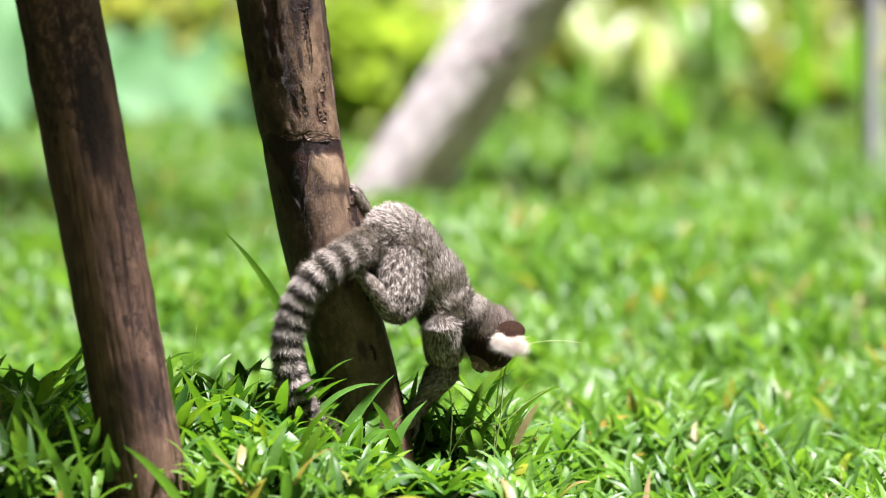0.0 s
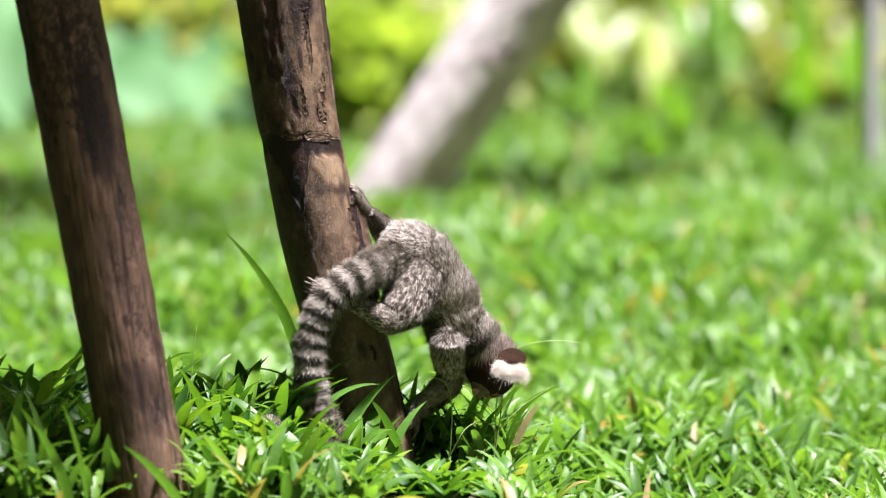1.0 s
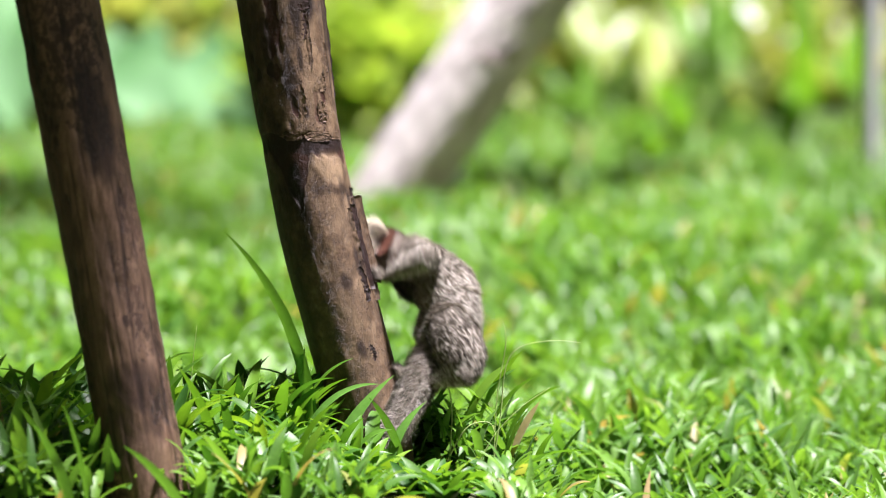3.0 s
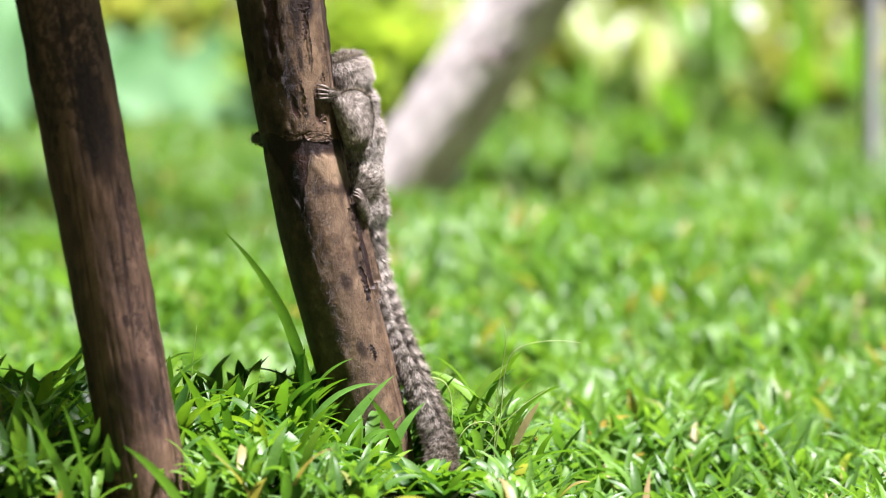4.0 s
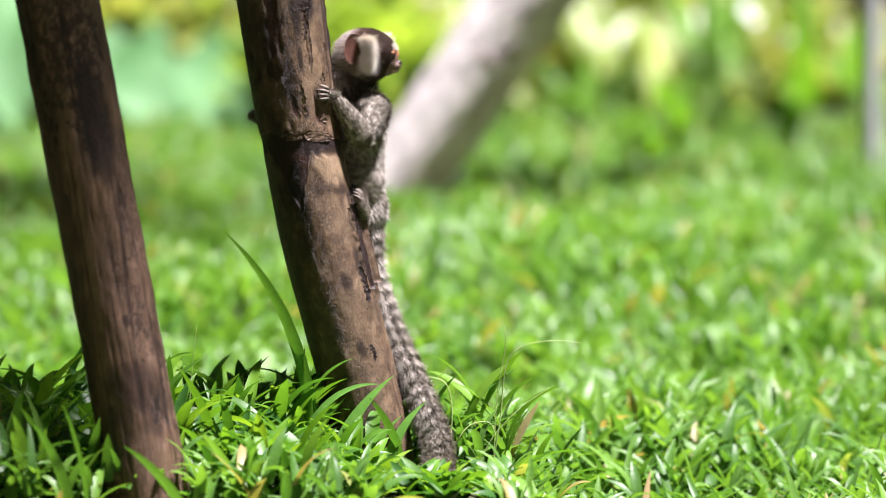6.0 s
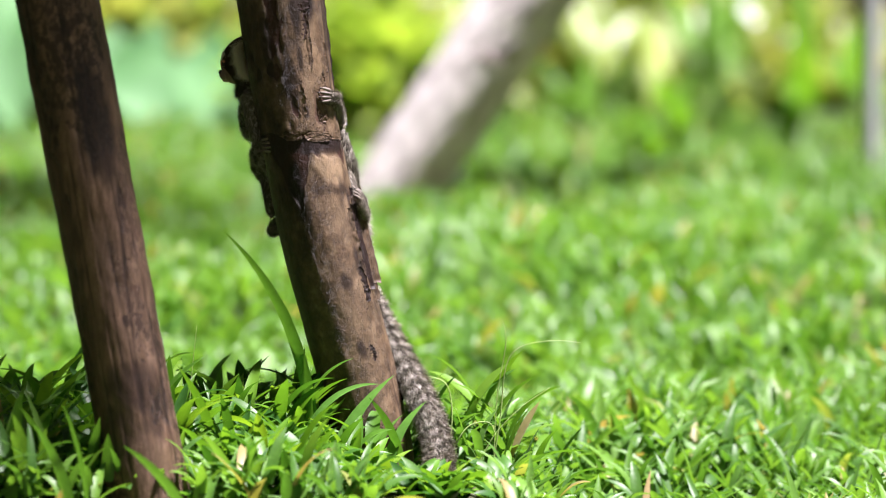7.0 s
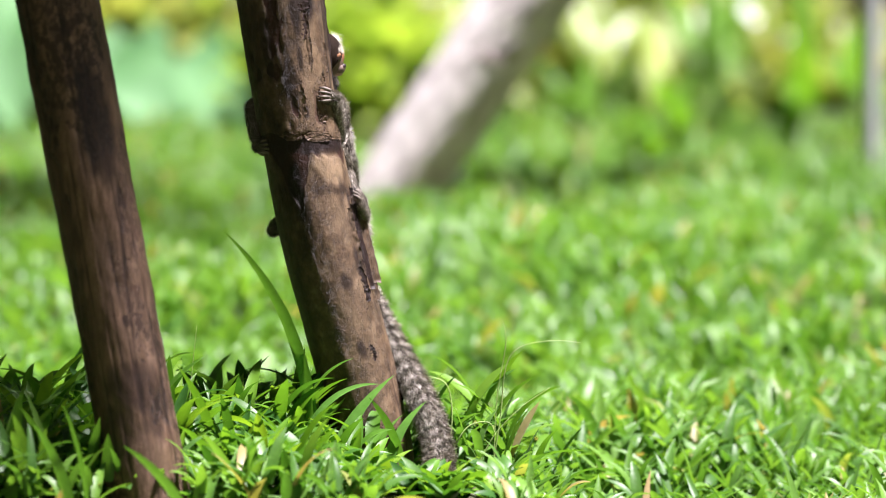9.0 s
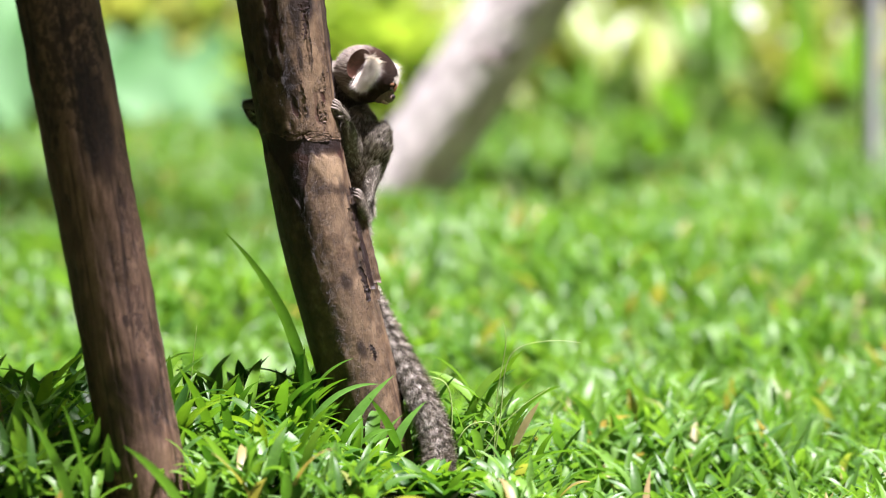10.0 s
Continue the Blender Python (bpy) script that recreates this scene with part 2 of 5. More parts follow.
def tube(points, radii, sides=8):
    """A tapered tube along points, closed at its ends."""
    P = np.asarray(points, dtype=float)
    T = np.gradient(P, axis=0)
    T /= np.linalg.norm(T, axis=1)[:, None] + 1e-9
    ref = np.array((0.0, 1.0, 0.0)) if abs(T[0][1]) < 0.8 else np.array((1.0, 0.0, 0.0))
    U = np.cross(T, ref)
    U /= np.linalg.norm(U, axis=1)[:, None] + 1e-9
    W = np.cross(T, U)
    a = np.linspace(0, 2 * math.pi, sides, endpoint=False)
    V = P[:, None, :] + np.asarray(radii)[:, None, None] * (np.cos(a)[None, :, None] * U[:, None, :] + np.sin(a)[None, :, None] * W[:, None, :])
    n = len(P)
    F = grid_faces(n, sides, True)
    F.append(tuple(range(sides))[::-1])
    F.append(tuple((n - 1) * sides + k for k in range(sides)))
    return V.reshape(-1, 3), F, {}


# ---- ground ----
def step_up(x, a=0.0, b=0.08):
    t = min(1.0, max(0.0, (x - a) / (b - a)))
    return t * t * (3 - 2 * t)


def ground_z(x, y):
    if abs(x) > 14 or abs(y) > 25:
        return 0.0
    # the lawn lies in a shallow hollow behind and beside the bank on which the two slender trees stand
    d = min(1.0, (x * x + y * y) * 2.0)
    hollow = step_up(y, -1.3, -0.7) * (1 - step_up(y, 0.8, 2.6))
    bank = step_up(x, -0.75, -0.5) * (1 - step_up(x, 0.035, 0.13)) * step_up(y, -0.6, -0.4) * (1 - step_up(y, 0.03, 0.2))
    return -0.075 * hollow * (1 - bank) + d * (0.012 * noise.noise((x * 1.3, y * 1.3, 0.0)) + 0.006 * noise.noise((x * 5, y * 5, 2.0)))


def spread(lo, hi, step, far):
    near = list(np.arange(lo, hi + step / 2, step))
    return [-f for f in far[::-1]] + near + list(far)


def build_ground():
    xs = spread(-3.0, 3.0, 0.06, [4, 6, 10, 20, 50, 120, 400])
    ys = spread(-2.0, 12.0, 0.08, [14, 18, 25, 50, 120, 400])
    ys = [-400, -120, -50, -20, -8, -4] + [y for y in ys if y >= -2.0]
    V = [(x, y, ground_z(x, y)) for y in ys for x in xs]
    ob = new("ground", mesh_of("ground", V, grid_faces(len(ys), len(xs)), SOIL))
    tagged(ob, "damp brown soil under short broad-bladed lawn grass", "ground", kind="structure")


build_ground()


def build_grass():
    rng = np.random.default_rng(5)
    zones = [  # x0, x1, y0, y1, count, length, width, segments
        (-0.55, 0.62, -0.36, 0.35, 8500, (0.035, 0.078), (0.0065, 0.0125), 7),
        (-0.75, 0.85, 0.35, 1.4, 12500, (0.04, 0.09), (0.008, 0.015), 5),
        (-1.05, 1.1, 1.4, 3.2, 17500, (0.045, 0.09), (0.008, 0.016), 5),
        (-1.5, 1.6, 3.2, 6.2, 19000, (0.035, 0.075), (0.010, 0.018), 4),
        (-2.4, 2.4, 6.2, 11.0, 13000, (0.045, 0.09), (0.010, 0.019), 3),
        (-2.6, 2.6, -1.6, -0.36, 4500, (0.03, 0.06), (0.006, 0.012), 3),
        (-2.6, -0.6, -0.42, 4.0, 6000, (0.04, 0.10), (0.008, 0.014), 3),
        (0.7, 2.6, -0.42, 4.0, 6000, (0.04, 0.10), (0.008, 0.014), 3),
    ]
    pieces = []
    for x0, x1, y0, y1, count, ln, wd, segs in zones:
        # shoots with several blades each, the blades leaving the shoot at different heights
        shoots = count // 4
        sx, sy = rng.uniform(x0, x1, shoots), rng.uniform(y0, y1, shoots)
        x, y = np.repeat(sx, 4), np.repeat(sy, 4)
        level = np.tile(np.array([0.0, 0.3, 0.65, 1.0]), shoots)
        count = len(x)
        lush = np.array([0.5 + 0.85 * noise.noise((a * 2.6, b * 1.9, 4.0)) + 0.5 * noise.noise((a * 8, b * 5, 1.0)) for a, b in zip(x, y)])
        lush = np.clip(lush, 0.03, 1.1)
        near_stem = np.exp(-((x + 0.17) ** 2 / 0.016 + (y - 0.04) ** 2 / 0.010))
        worn = np.exp(-((x + 0.235) ** 2 / 0.004 + (y + 0.36) ** 2 / 0.006)) + np.exp(-((x + 0.025) ** 2 / 0.0045 + (y + 0.11) ** 2 / 0.012))
        worn = worn + 0.6 * np.exp(-((x + 0.08) ** 2 / 0.02 + (y + 0.19) ** 2 / 0.02))
        worn = worn + 1.0 * ((x > -0.05) & (x < 0.052) & (y > -0.36) & (y < -0.02)) + 0.3 * ((x > -0.085) & (x < 0.025) & (y > -0.16) & (y < -0.03)) + 0.2 * ((x > -0.095) & (x < 0.03) & (y <= -0.16) & (y > -0.5))
        lush = np.clip((lush + 0.6 * near_stem) * (1 - np.minimum(0.9, worn)), 0, 1.3)
        keep = (np.repeat(rng.uniform(0, 1, shoots), 4) < 0.35 + 0.8 * lush) & (worn < 0.75)
        x, y, lush, level = x[keep], y[keep], lush[keep], level[keep]
        m = len(x)
        rise = level * (0.012 + 0.03 * lush)
        z = np.array([ground_z(a, b) for a, b in zip(x, y)]) - 0.002 + rise
        x, y = x + rng.normal(size=m) * 0.004, y + rng.normal(size=m) * 0.004
        L = (ln[0] + (ln[1] - ln[0]) * rng.beta(2, 2.5, m)) * (0.6 + 0.6 * lush)
        W = rng.uniform(wd[0], wd[1], m) * (0.75 + 0.3 * lush)
        v, f = ribbons(np.stack([x, y, z], 1), rng.uniform(0, 2 * math.pi, m), L, W, rng.uniform(0.3, 1.35, m) * (1 - 0.4 * level),
                       rng.uniform(0.2, 1.5, m), segs, 0.42, rng.uniform(-0.8, 0.8, m))
        pieces.append((v, f, {}))
    v, f, _ = merged(pieces)
    ob = new("grass", mesh_of("grass", v, f, GRASS))
    tagged(ob, "lush bright green broad-bladed lawn grass with a few dry blades", "grass", kind="stuff")


build_grass()


def bank_shoots(seed, count):
    """Leafy grass shoots on the bank: rows of blades that leave a rising culm to either side."""
    rng = np.random.default_rng(seed)
    out = []
    while len(out) < count:
        x, y = rng.uniform(-0.50, 0.10), rng.uniform(-0.27, 0.07)
        if math.hypot(x + 0.061, y) < 0.043 or math.hypot(x + 0.243, y + 0.28) < 0.06 or (x > -0.062 and -0.10 < y < -0.03) or (-0.05 < x < 0.052 and -0.165 < y < 0.02):
            continue
        tall = 1.0 - 0.5 * step_up(x, -0.15, -0.05) * (1 - step_up(y, 0.0, 0.05))
        if -0.19 < x < -0.075 and y < -0.06:
            tall *= 0.62
        if abs(x + 0.25) < 0.05 and y < -0.2:
            tall *= 0.5
        if x > -0.09 and y < -0.10:
            tall *= 0.5
        if -0.06 < x < 0.055 and y < -0.16:
            tall = 0.12
        tall *= rng.uniform(0.7, 1.1)
        heading, blades = rng.uniform(0, 2 * math.pi), int(rng.integers(5, 8))
        culm = rng.uniform(0.03, 0.068) * tall
        tilt = rng.uniform(0.0, 0.45)
        rows = []
        for k in range(blades):
            t = (k + 0.4) / blades
            az = heading + (k % 2) * math.pi + rng.normal() * 0.55
            rise = culm * t
            rows.append((x + math.cos(heading) * rise * tilt, y + math.sin(heading) * rise * tilt, ground_z(x, y) + rise - 0.002,
                         rng.uniform(0.048, 0.086) * min(1.0, 0.45 + 0.6 * tall), rng.uniform(0.0085, 0.0135), az,
                         rng.uniform(0.55, 1.15) * (1.1 - 0.55 * t), rng.uniform(0.35, 1.35), rng.normal() * 0.45))
        out.append(rows)
    return out


def build_bank_grass():
    rows = np.array([r for shoot in bank_shoots(31, 260) for r in shoot])
    v, f = ribbons(rows[:, :3], rows[:, 5], rows[:, 3], rows[:, 4], rows[:, 6], rows[:, 7], 10, 0.36, rows[:, 8], 0.36)
    ob = new("bank_grass", mesh_of("bank_grass", v, f, GRASS_BANK))
    tagged(ob, "thick tussocks of broad glossy green grass blades round the trees", "grass", kind="stuff")


build_bank_grass()


# ---- stems ----
def build_stem(axis, mat, around, along, relief, crust_at, stain_shades, seed, crack=1.0, blooms=()):
    """A leaning stem: axis rows are (x, y, z, radius) upwards. Long fissures and lifted bark are in its surface."""
    A = np.asarray(axis, dtype=float)
    zu = np.linspace(A[0, 2], A[-1, 2], 400)
    ker = np.hanning(19)[1:-1]
    ker /= ker.sum()
    zt = np.concatenate([np.linspace(A[0, 2], 0.47, along - 40), np.linspace(0.475, A[-1, 2], 40)])
    cx, cy, cr = (np.interp(zt, zu, np.convolve(np.pad(np.interp(zu, A[:, 2], A[:, k]), 8, "reflect", reflect_type="odd"), ker, "valid")) for k in (0, 1, 3))
    ang = np.linspace(0, 2 * math.pi, around, endpoint=False)
    V = np.empty((along, around, 3))
    crust, stain_shade, bloom = np.zeros((along, around)), np.zeros((along, around)), np.zeros((along, around))
    for i, z in enumerate(zt):
        for j, a in enumerate(ang):
            c, s, r = math.cos(a), math.sin(a), cr[i]
            q = Vector((c * r, s * r, z))
            n1 = noise.noise((q.x * 55 + seed, q.y * 55, z * 24))
            n2 = noise.noise((q.x * 150 + seed, q.y * 150, z * 70))
            n3 = noise.noise((q.x * 18, q.y * 18 + seed, z * 5))
            hold = crust_at(a, z, n1, n2, n3)
            st = 0.0
            for sz, sa, hz, ha, power in stain_shades:
                da = (a - sa + math.pi) % (2 * math.pi) - math.pi
                e = ((z - sz) / hz) ** 2 + (da / ha) ** 2 + 0.9 * n3 + 0.5 * n2
                st = max(st, power * min(1.0, max(0.0, 1.5 - e)))
            for sz, sa, hz, ha, power in blooms:
                da = (a - sa + math.pi) % (2 * math.pi) - math.pi
                bloom[i, j] = max(bloom[i, j], power * min(1.0, max(0.0, 1.4 - ((z - sz) / hz) ** 2 - (da / ha) ** 2 + 0.7 * n1 + 0.5 * n2)))
            fiss = max(0.0, 1.0 - abs(noise.noise((q.x * 80 + 7, q.y * 80 + seed, z * 3.2))) * 11.0)
            h = relief * (1.0 * hold + 0.55 * n2 + 0.9 * n1 - 0.8 * crack * fiss)
            rr = r * (1 + 0.035 * n3) + h
            V[i, j] = (cx[i] + c * rr, cy[i] + s * rr, z)
            crust[i, j] = hold
            stain_shade[i, j] = min(1.0, st + 0.95 * crack * fiss)
    tree = new("tree")
    ob = part("trunk", mesh_of("trunk", V.reshape(-1, 3), grid_faces(along, around, True) + [tuple(range(around))[::-1]] +
                           [tuple((along - 1) * around + t for t in range(around))], mat,
                           {"crust": crust.ravel(), "stain_shade": stain_shade.ravel(), "bloom": bloom.ravel()}), None, tree)
    return tree


def crust_middle(a, z, n1, n2, n3):
    """Rough outer bark above the ring scar, a bare dark band under it, thin mottled bark further down."""
    edge = 0.2965 + 0.007 * n1 + 0.004 * n2 + 0.003 * math.sin(a * 3)
    upper = step_up(z - edge, -0.0008, 0.0008) * step_up(n1 * 0.7 + n2 * 0.55 + n3 * 0.7 + 0.36, -0.16, 0.20)
    low_edge = 0.279 - 0.055 * math.exp(-(((a - 4.42 + math.pi) % (2 * math.pi) - math.pi) / 0.28) ** 2)
    lower = step_up(low_edge - z + 0.016 * n1 + 0.008 * n2, -0.002, 0.002) * step_up(n3 * 0.4 + n1 * 0.5 + n2 * 0.3 + 0.56, -0.15, 0.22)
    return max(upper, 0.95 * lower)


def bark_flake(tree, axis, angle, z0, z1, wide, lift, curl, seed, crust=0.35, stain_shade=0.55):
    """A ragged sheet of bark that has come loose from a stem and stands a little off it."""
    rows, cols = 26, 9
    A = np.asarray(axis)
    V = []
    for i in range(rows):
        t = i / (rows - 1)
        z = z0 + (z1 - z0) * t
        cx, cy, r = (np.interp(z, A[:, 2], A[:, k]) for k in (0, 1, 3))
        w = wide * (0.55 + 0.45 * math.sin(math.pi * min(1, max(0, t * 0.9 + 0.05)))) * (1 + 0.35 * noise.noise((t * 7, seed, 0)))
        for j in range(cols):
            u = j / (cols - 1) - 0.5
            a = angle + u * w / r + 0.04 * noise.noise((t * 9, seed, u * 2))
            rr = r + lift + curl * (u + 0.5) ** 2 + 0.0012 * noise.noise((t * 14, u * 5, seed))
            V.append((cx + math.cos(a) * rr, cy + math.sin(a) * rr, z + 0.0025 * noise.noise((u * 9, t * 3, seed))))
    top = np.array(V)
    axis_xy = np.array([[np.interp(v[2], A[:, 2], A[:, 0]), np.interp(v[2], A[:, 2], A[:, 1]), v[2]] for v in V])
    low = top - (top - axis_xy) / np.linalg.norm(top - axis_xy, axis=1)[:, None] * 0.0011
    n = rows * cols
    rim = [j for j in range(cols)] + [i * cols + cols - 1 for i in range(1, rows)] + [(rows - 1) * cols + j for j in range(cols - 2, -1, -1)] + [i * cols for i in range(rows - 2, 0, -1)]
    F = grid_faces(rows, cols) + [tuple(k + n for k in q[::-1]) for q in grid_faces(rows, cols)]
    F += [(a, b, b + n, a + n) for a, b in zip(rim, rim[1:] + rim[:1])]
    part("bark_flake", mesh_of("bark_flake", np.concatenate([top, low]), F, BARK_FLAKY, {"crust": np.full(2 * n, crust), "stain_shade": np.full(2 * n, stain_shade)}), None, tree)


def crust_left(a, z, n1, n2, n3):
    return 0.45 + 0.5 * step_up(n3 + 0.4 * n1 + 0.1, -0.1, 0.4)


def crust_far(a, z, n1, n2, n3):
    return 0.5 + 0.5 * step_up(n3 + 0.3, -0.2, 0.2)


MIDDLE_AXIS = [(-0.058, 0.0, -0.03, 0.0345), (-0.061, 0.0, 0.02, 0.0340), (-0.0785, 0.0, 0.09, 0.0350), (-0.0985, 0.0, 0.165, 0.0360),
               (-0.111, 0.0, 0.215, 0.0360), (-0.1285, 0.0, 0.305, 0.0352), (-0.1365, 0.0, 0.355, 0.0365), (-0.144, 0.0, 0.415, 0.0378),
               (-0.172, 0.0, 0.62, 0.039), (-0.26, 0.02, 1.2, 0.042), (-0.36, 0.03, 1.9, 0.045)]
# the two dark rows at angle 3.6 paint shade on the left side
middle_tree = build_stem(MIDDLE_AXIS, BARK_FLAKY, 190, 480, 0.0007, crust_middle,
                  [(0.287, 4.8, 0.007, 1.7, 0.85), (0.243, 4.40, 0.032, 0.24, 1.0), (0.249, 5.35, 0.0045, 0.5, 0.6), (0.26, 4.1, 0.06, 0.3, 0.7), (0.20, 4.3, 0.02, 0.3, 0.7), (0.18, 3.6, 0.10, 0.5, 0.6), (0.40, 3.6, 0.10, 0.5, 0.6), (0.405, 5.1, 0.022, 0.16, 0.95),
                   (0.345, 4.75, 0.022, 0.16, 0.85), (0.375, 4.25, 0.03, 0.12, 0.8), (0.40, 6.1, 0.04, 0.1, 0.9), (0.168, 5.12, 0.010, 0.17, 1.0), (0.108, 5.05, 0.010, 0.12, 0.9),
                   (0.208, 5.80, 0.038, 0.09, 1.0), (0.185, 5.62, 0.012, 0.16, 0.9), (0.06, 5.75, 0.06, 0.035, 0.8), (0.225, 4.55, 0.03, 0.12, 0.8),
                   (0.342, 4.66, 0.014, 0.12, 0.95), (0.415, 5.40, 0.020, 0.22, 1.0), (0.38, 5.95, 0.06, 0.05, 0.9), (0.365, 5.05, 0.010, 0.06, 0.9), (0.318, 5.0, 0.008, 0.07, 0.9)], 3.0, 0.12,
                  [(0.268, 5.40, 0.015, 0.45, 0.85), (0.232, 5.75, 0.010, 0.2, 0.6), (0.225, 5.3, 0.02, 0.22, 0.3), (0.11, 5.15, 0.07, 0.5, 0.22), (0.385, 5.35, 0.03, 0.2, 0.45), (0.345, 5.3, 0.05, 0.25, 0.3)])
tagged(middle_tree, "slender leaning tree with peeling flaky brown bark and a ring scar", "tree", "garden trees")
for row in [(-0.42, 0.160, 0.235, 0.010, 0.0004, 0.0035, 1.0, 0.3, 0.7), (-0.75, 0.150, 0.180, 0.013, 0.0002, 0.0025, 2.0, 0.25, 0.75), (-0.30, 0.205, 0.250, 0.006, 0.0002, 0.0022, 3.0, 0.5, 0.45),
            (-1.0, 0.098, 0.112, 0.008, 0.0002, 0.0016, 4.0, 0.3, 0.5), (-0.28, 0.060, 0.082, 0.006, 0.0002, 0.0018, 5.0, 0.3, 0.6), 
            (-0.95, 0.136, 0.158, 0.013, 0.0001, 0.0010, 8.0, 0.0, 0.2), (-1.15, 0.382, 0.412, 0.014, 0.0002, 0.0012, 9.0, 0.0, 0.2),
            (-0.45, 0.2925, 0.301, 0.020, 0.0005, 0.0012, 11.0, 0.95, 0.0), (-1.05, 0.291, 0.300, 0.026, 0.0004, 0.0010, 12.0, 0.95, 0.0), (-1.75, 0.292, 0.299, 0.020, 0.0003, 0.0008, 13.0, 0.95, 0.0),
            (-0.72, 0.335, 0.352, 0.009, 0.0002, 0.0014, 14.0, 0.9, 0.0), (-0.50, 0.352, 0.378, 0.007, 0.0002, 0.0015, 15.0, 0.9, 0.1), (-0.85, 0.308, 0.326, 0.008, 0.0002, 0.0014, 16.0, 0.9, 0.0),
            (-0.20, 0.165, 0.242, 0.012, 0.0010, 0.0075, 21.0, 0.9, 0.05), (-0.62, 0.186, 0.232, 0.007, 0.0006, 0.0032, 22.0, 0.9, 0.1), (-0.22, 0.150, 0.190, 0.006, 0.0006, 0.0040, 23.0, 0.9, 0.3),
            (-1.02, 0.3555, 0.40, 0.008, 0.0003, 0.0016, 24.0, 0.9, 0.0), (-1.35, 0.315, 0.345, 0.007, 0.0003, 0.0014, 25.0, 0.9, 0.0), (-0.95, 0.404, 0.425, 0.009, 0.0003, 0.0018, 26.0, 0.3, 0.6),
            (-0.12, 0.330, 0.43, 0.006, 0.0002, 0.0018, 10.0, 0.4, 0.7)]:
    bark_flake(middle_tree, MIDDLE_AXIS, *row)
LEFT_AXIS = [(-0.232, -0.28, -0.03, 0.0340), (-0.246, -0.28, 0.02, 0.0341), (-0.2765, -0.28, 0.20, 0.0336), (-0.314, -0.28, 0.40, 0.0342),
             (-0.36, -0.28, 0.62, 0.036), (-0.48, -0.27, 1.2, 0.039), (-0.63, -0.25, 1.9, 0.042)]
# the tall row at angle 3.8 is shade painted down the left flank
left_tree = build_stem(LEFT_AXIS, BARK_SMOOTH, 130, 420, 0.0009, crust_left,
                  [(0.315, 5.2, 0.045, 0.42, 0.85), (0.10, 4.9, 0.022, 0.7, 0.8), (0.06, 4.3, 0.03, 0.5, 0.6), (0.395, 4.9, 0.006, 0.12, 0.9), (0.155, 5.0, 0.005, 0.1, 0.8),
                   (0.25, 3.8, 0.2, 0.4, 0.6), (0.37, 4.86, 0.09, 0.025, 0.95), (0.25, 5.25, 0.08, 0.024, 0.9), (0.12, 4.75, 0.08, 0.03, 0.85), (0.085, 5.3, 0.03, 0.25, 0.75)], 11.0)
tagged(left_tree, "slender leaning tree with smooth brown stained bark", "tree", "garden trees")


def build_shade_crown(tree, top, centre, radii, count, seed, limbs=7, size=1.0):
    """Limbs from the top of a stem and loose leaves round them, added out of view to cast shade."""
    rng = np.random.default_rng(seed)
    top, centre = np.array(top), np.array(centre)
    for k in range(limbs):
        u = rng.normal(size=3)
        u /= np.linalg.norm(u)
        end = centre + u * np.array(radii) * 0.7
        pts = [top + (end - top) * t + np.array([0, 0, 0.12 * math.sin(math.pi * t)]) for t in np.linspace(-0.02, 1, 9)]
        v, f, at = tube(pts, np.linspace(0.02, 0.006, 9), 8)
        part("limb", mesh_of("limb", v, f, BARK_SMOOTH, {"crust": np.full(len(v), 0.6), "stain_shade": np.zeros(len(v))}), None, tree)
    u = rng.normal(size=(count, 3))
    u /= np.linalg.norm(u, axis=1)[:, None]
    rad = rng.uniform(0.1, 1, count) ** 0.5 * (0.85 + 0.4 * np.array([noise.noise((q[0] * 2.4 + seed, q[1] * 2.4, q[2] * 2.4)) for q in u]))
    P = centre + u * rad[:, None] * np.array(radii)
    v, f = ribbons(P, rng.uniform(0, 6.28, count), rng.uniform(0.07, 0.13, count) * size, rng.uniform(0.03, 0.05, count) * size, rng.uniform(0.5, 1.9, count),
                   rng.uniform(-0.3, 0.8, count), 3, 0.2, rng.uniform(-0.6, 0.6, count), 0.45)
    part("shade_crown", mesh_of("shade_crown", v, f, BROAD), None, tree)


# unseen leaves, set off the stem so that their shadow falls on the bank
build_shade_crown(middle_tree, MIDDLE_AXIS[-1][:3], (0.25, -0.36, 2.15), (0.17, 0.34, 0.28), 150, 61)
# unseen leaves over the lawn, added to darken its left part
build_shade_crown(left_tree, LEFT_AXIS[-1][:3], (-0.85, 2.9, 2.35), (1.4, 2.3, 0.5), 2600, 62, 12, 1.5)


def build_blocker_hedge(at, long, high, count, seed, label):
    """Dense planting added where no view goes, to block sky light and bounce."""
    rng = np.random.default_rng(seed)
    root = new("hedge")
    root.matrix_basis = pose(*at)
    tagged(root, label, "hedge", "garden hedges")
    bm = bmesh.new()
    bmesh.ops.create_cube(bm, size=1.0)
    for q in bm.verts:
        q.co = Vector((q.co.x * 0.35, q.co.y * long, (q.co.z + 0.5) * high - 0.02))
    part("core", bm, SOIL, root)
    n = count
    P = np.stack([rng.uniform(-0.32, 0.32, n), rng.uniform(-0.51, 0.51, n) * long, rng.uniform(0.02, high + 0.12, n)], 1)
    v, f = ribbons(P, rng.uniform(0, 6.28, n), rng.uniform(0.06, 0.13, n), rng.uniform(0.03, 0.06, n), rng.uniform(0.3, 1.8, n), rng.uniform(-0.3, 0.8, n), 3, 0.2, rng.uniform(-0.6, 0.6, n), 0.45)
    part("foliage", mesh_of("foliage", v, f, BLOCKER_HEDGE), None, root)


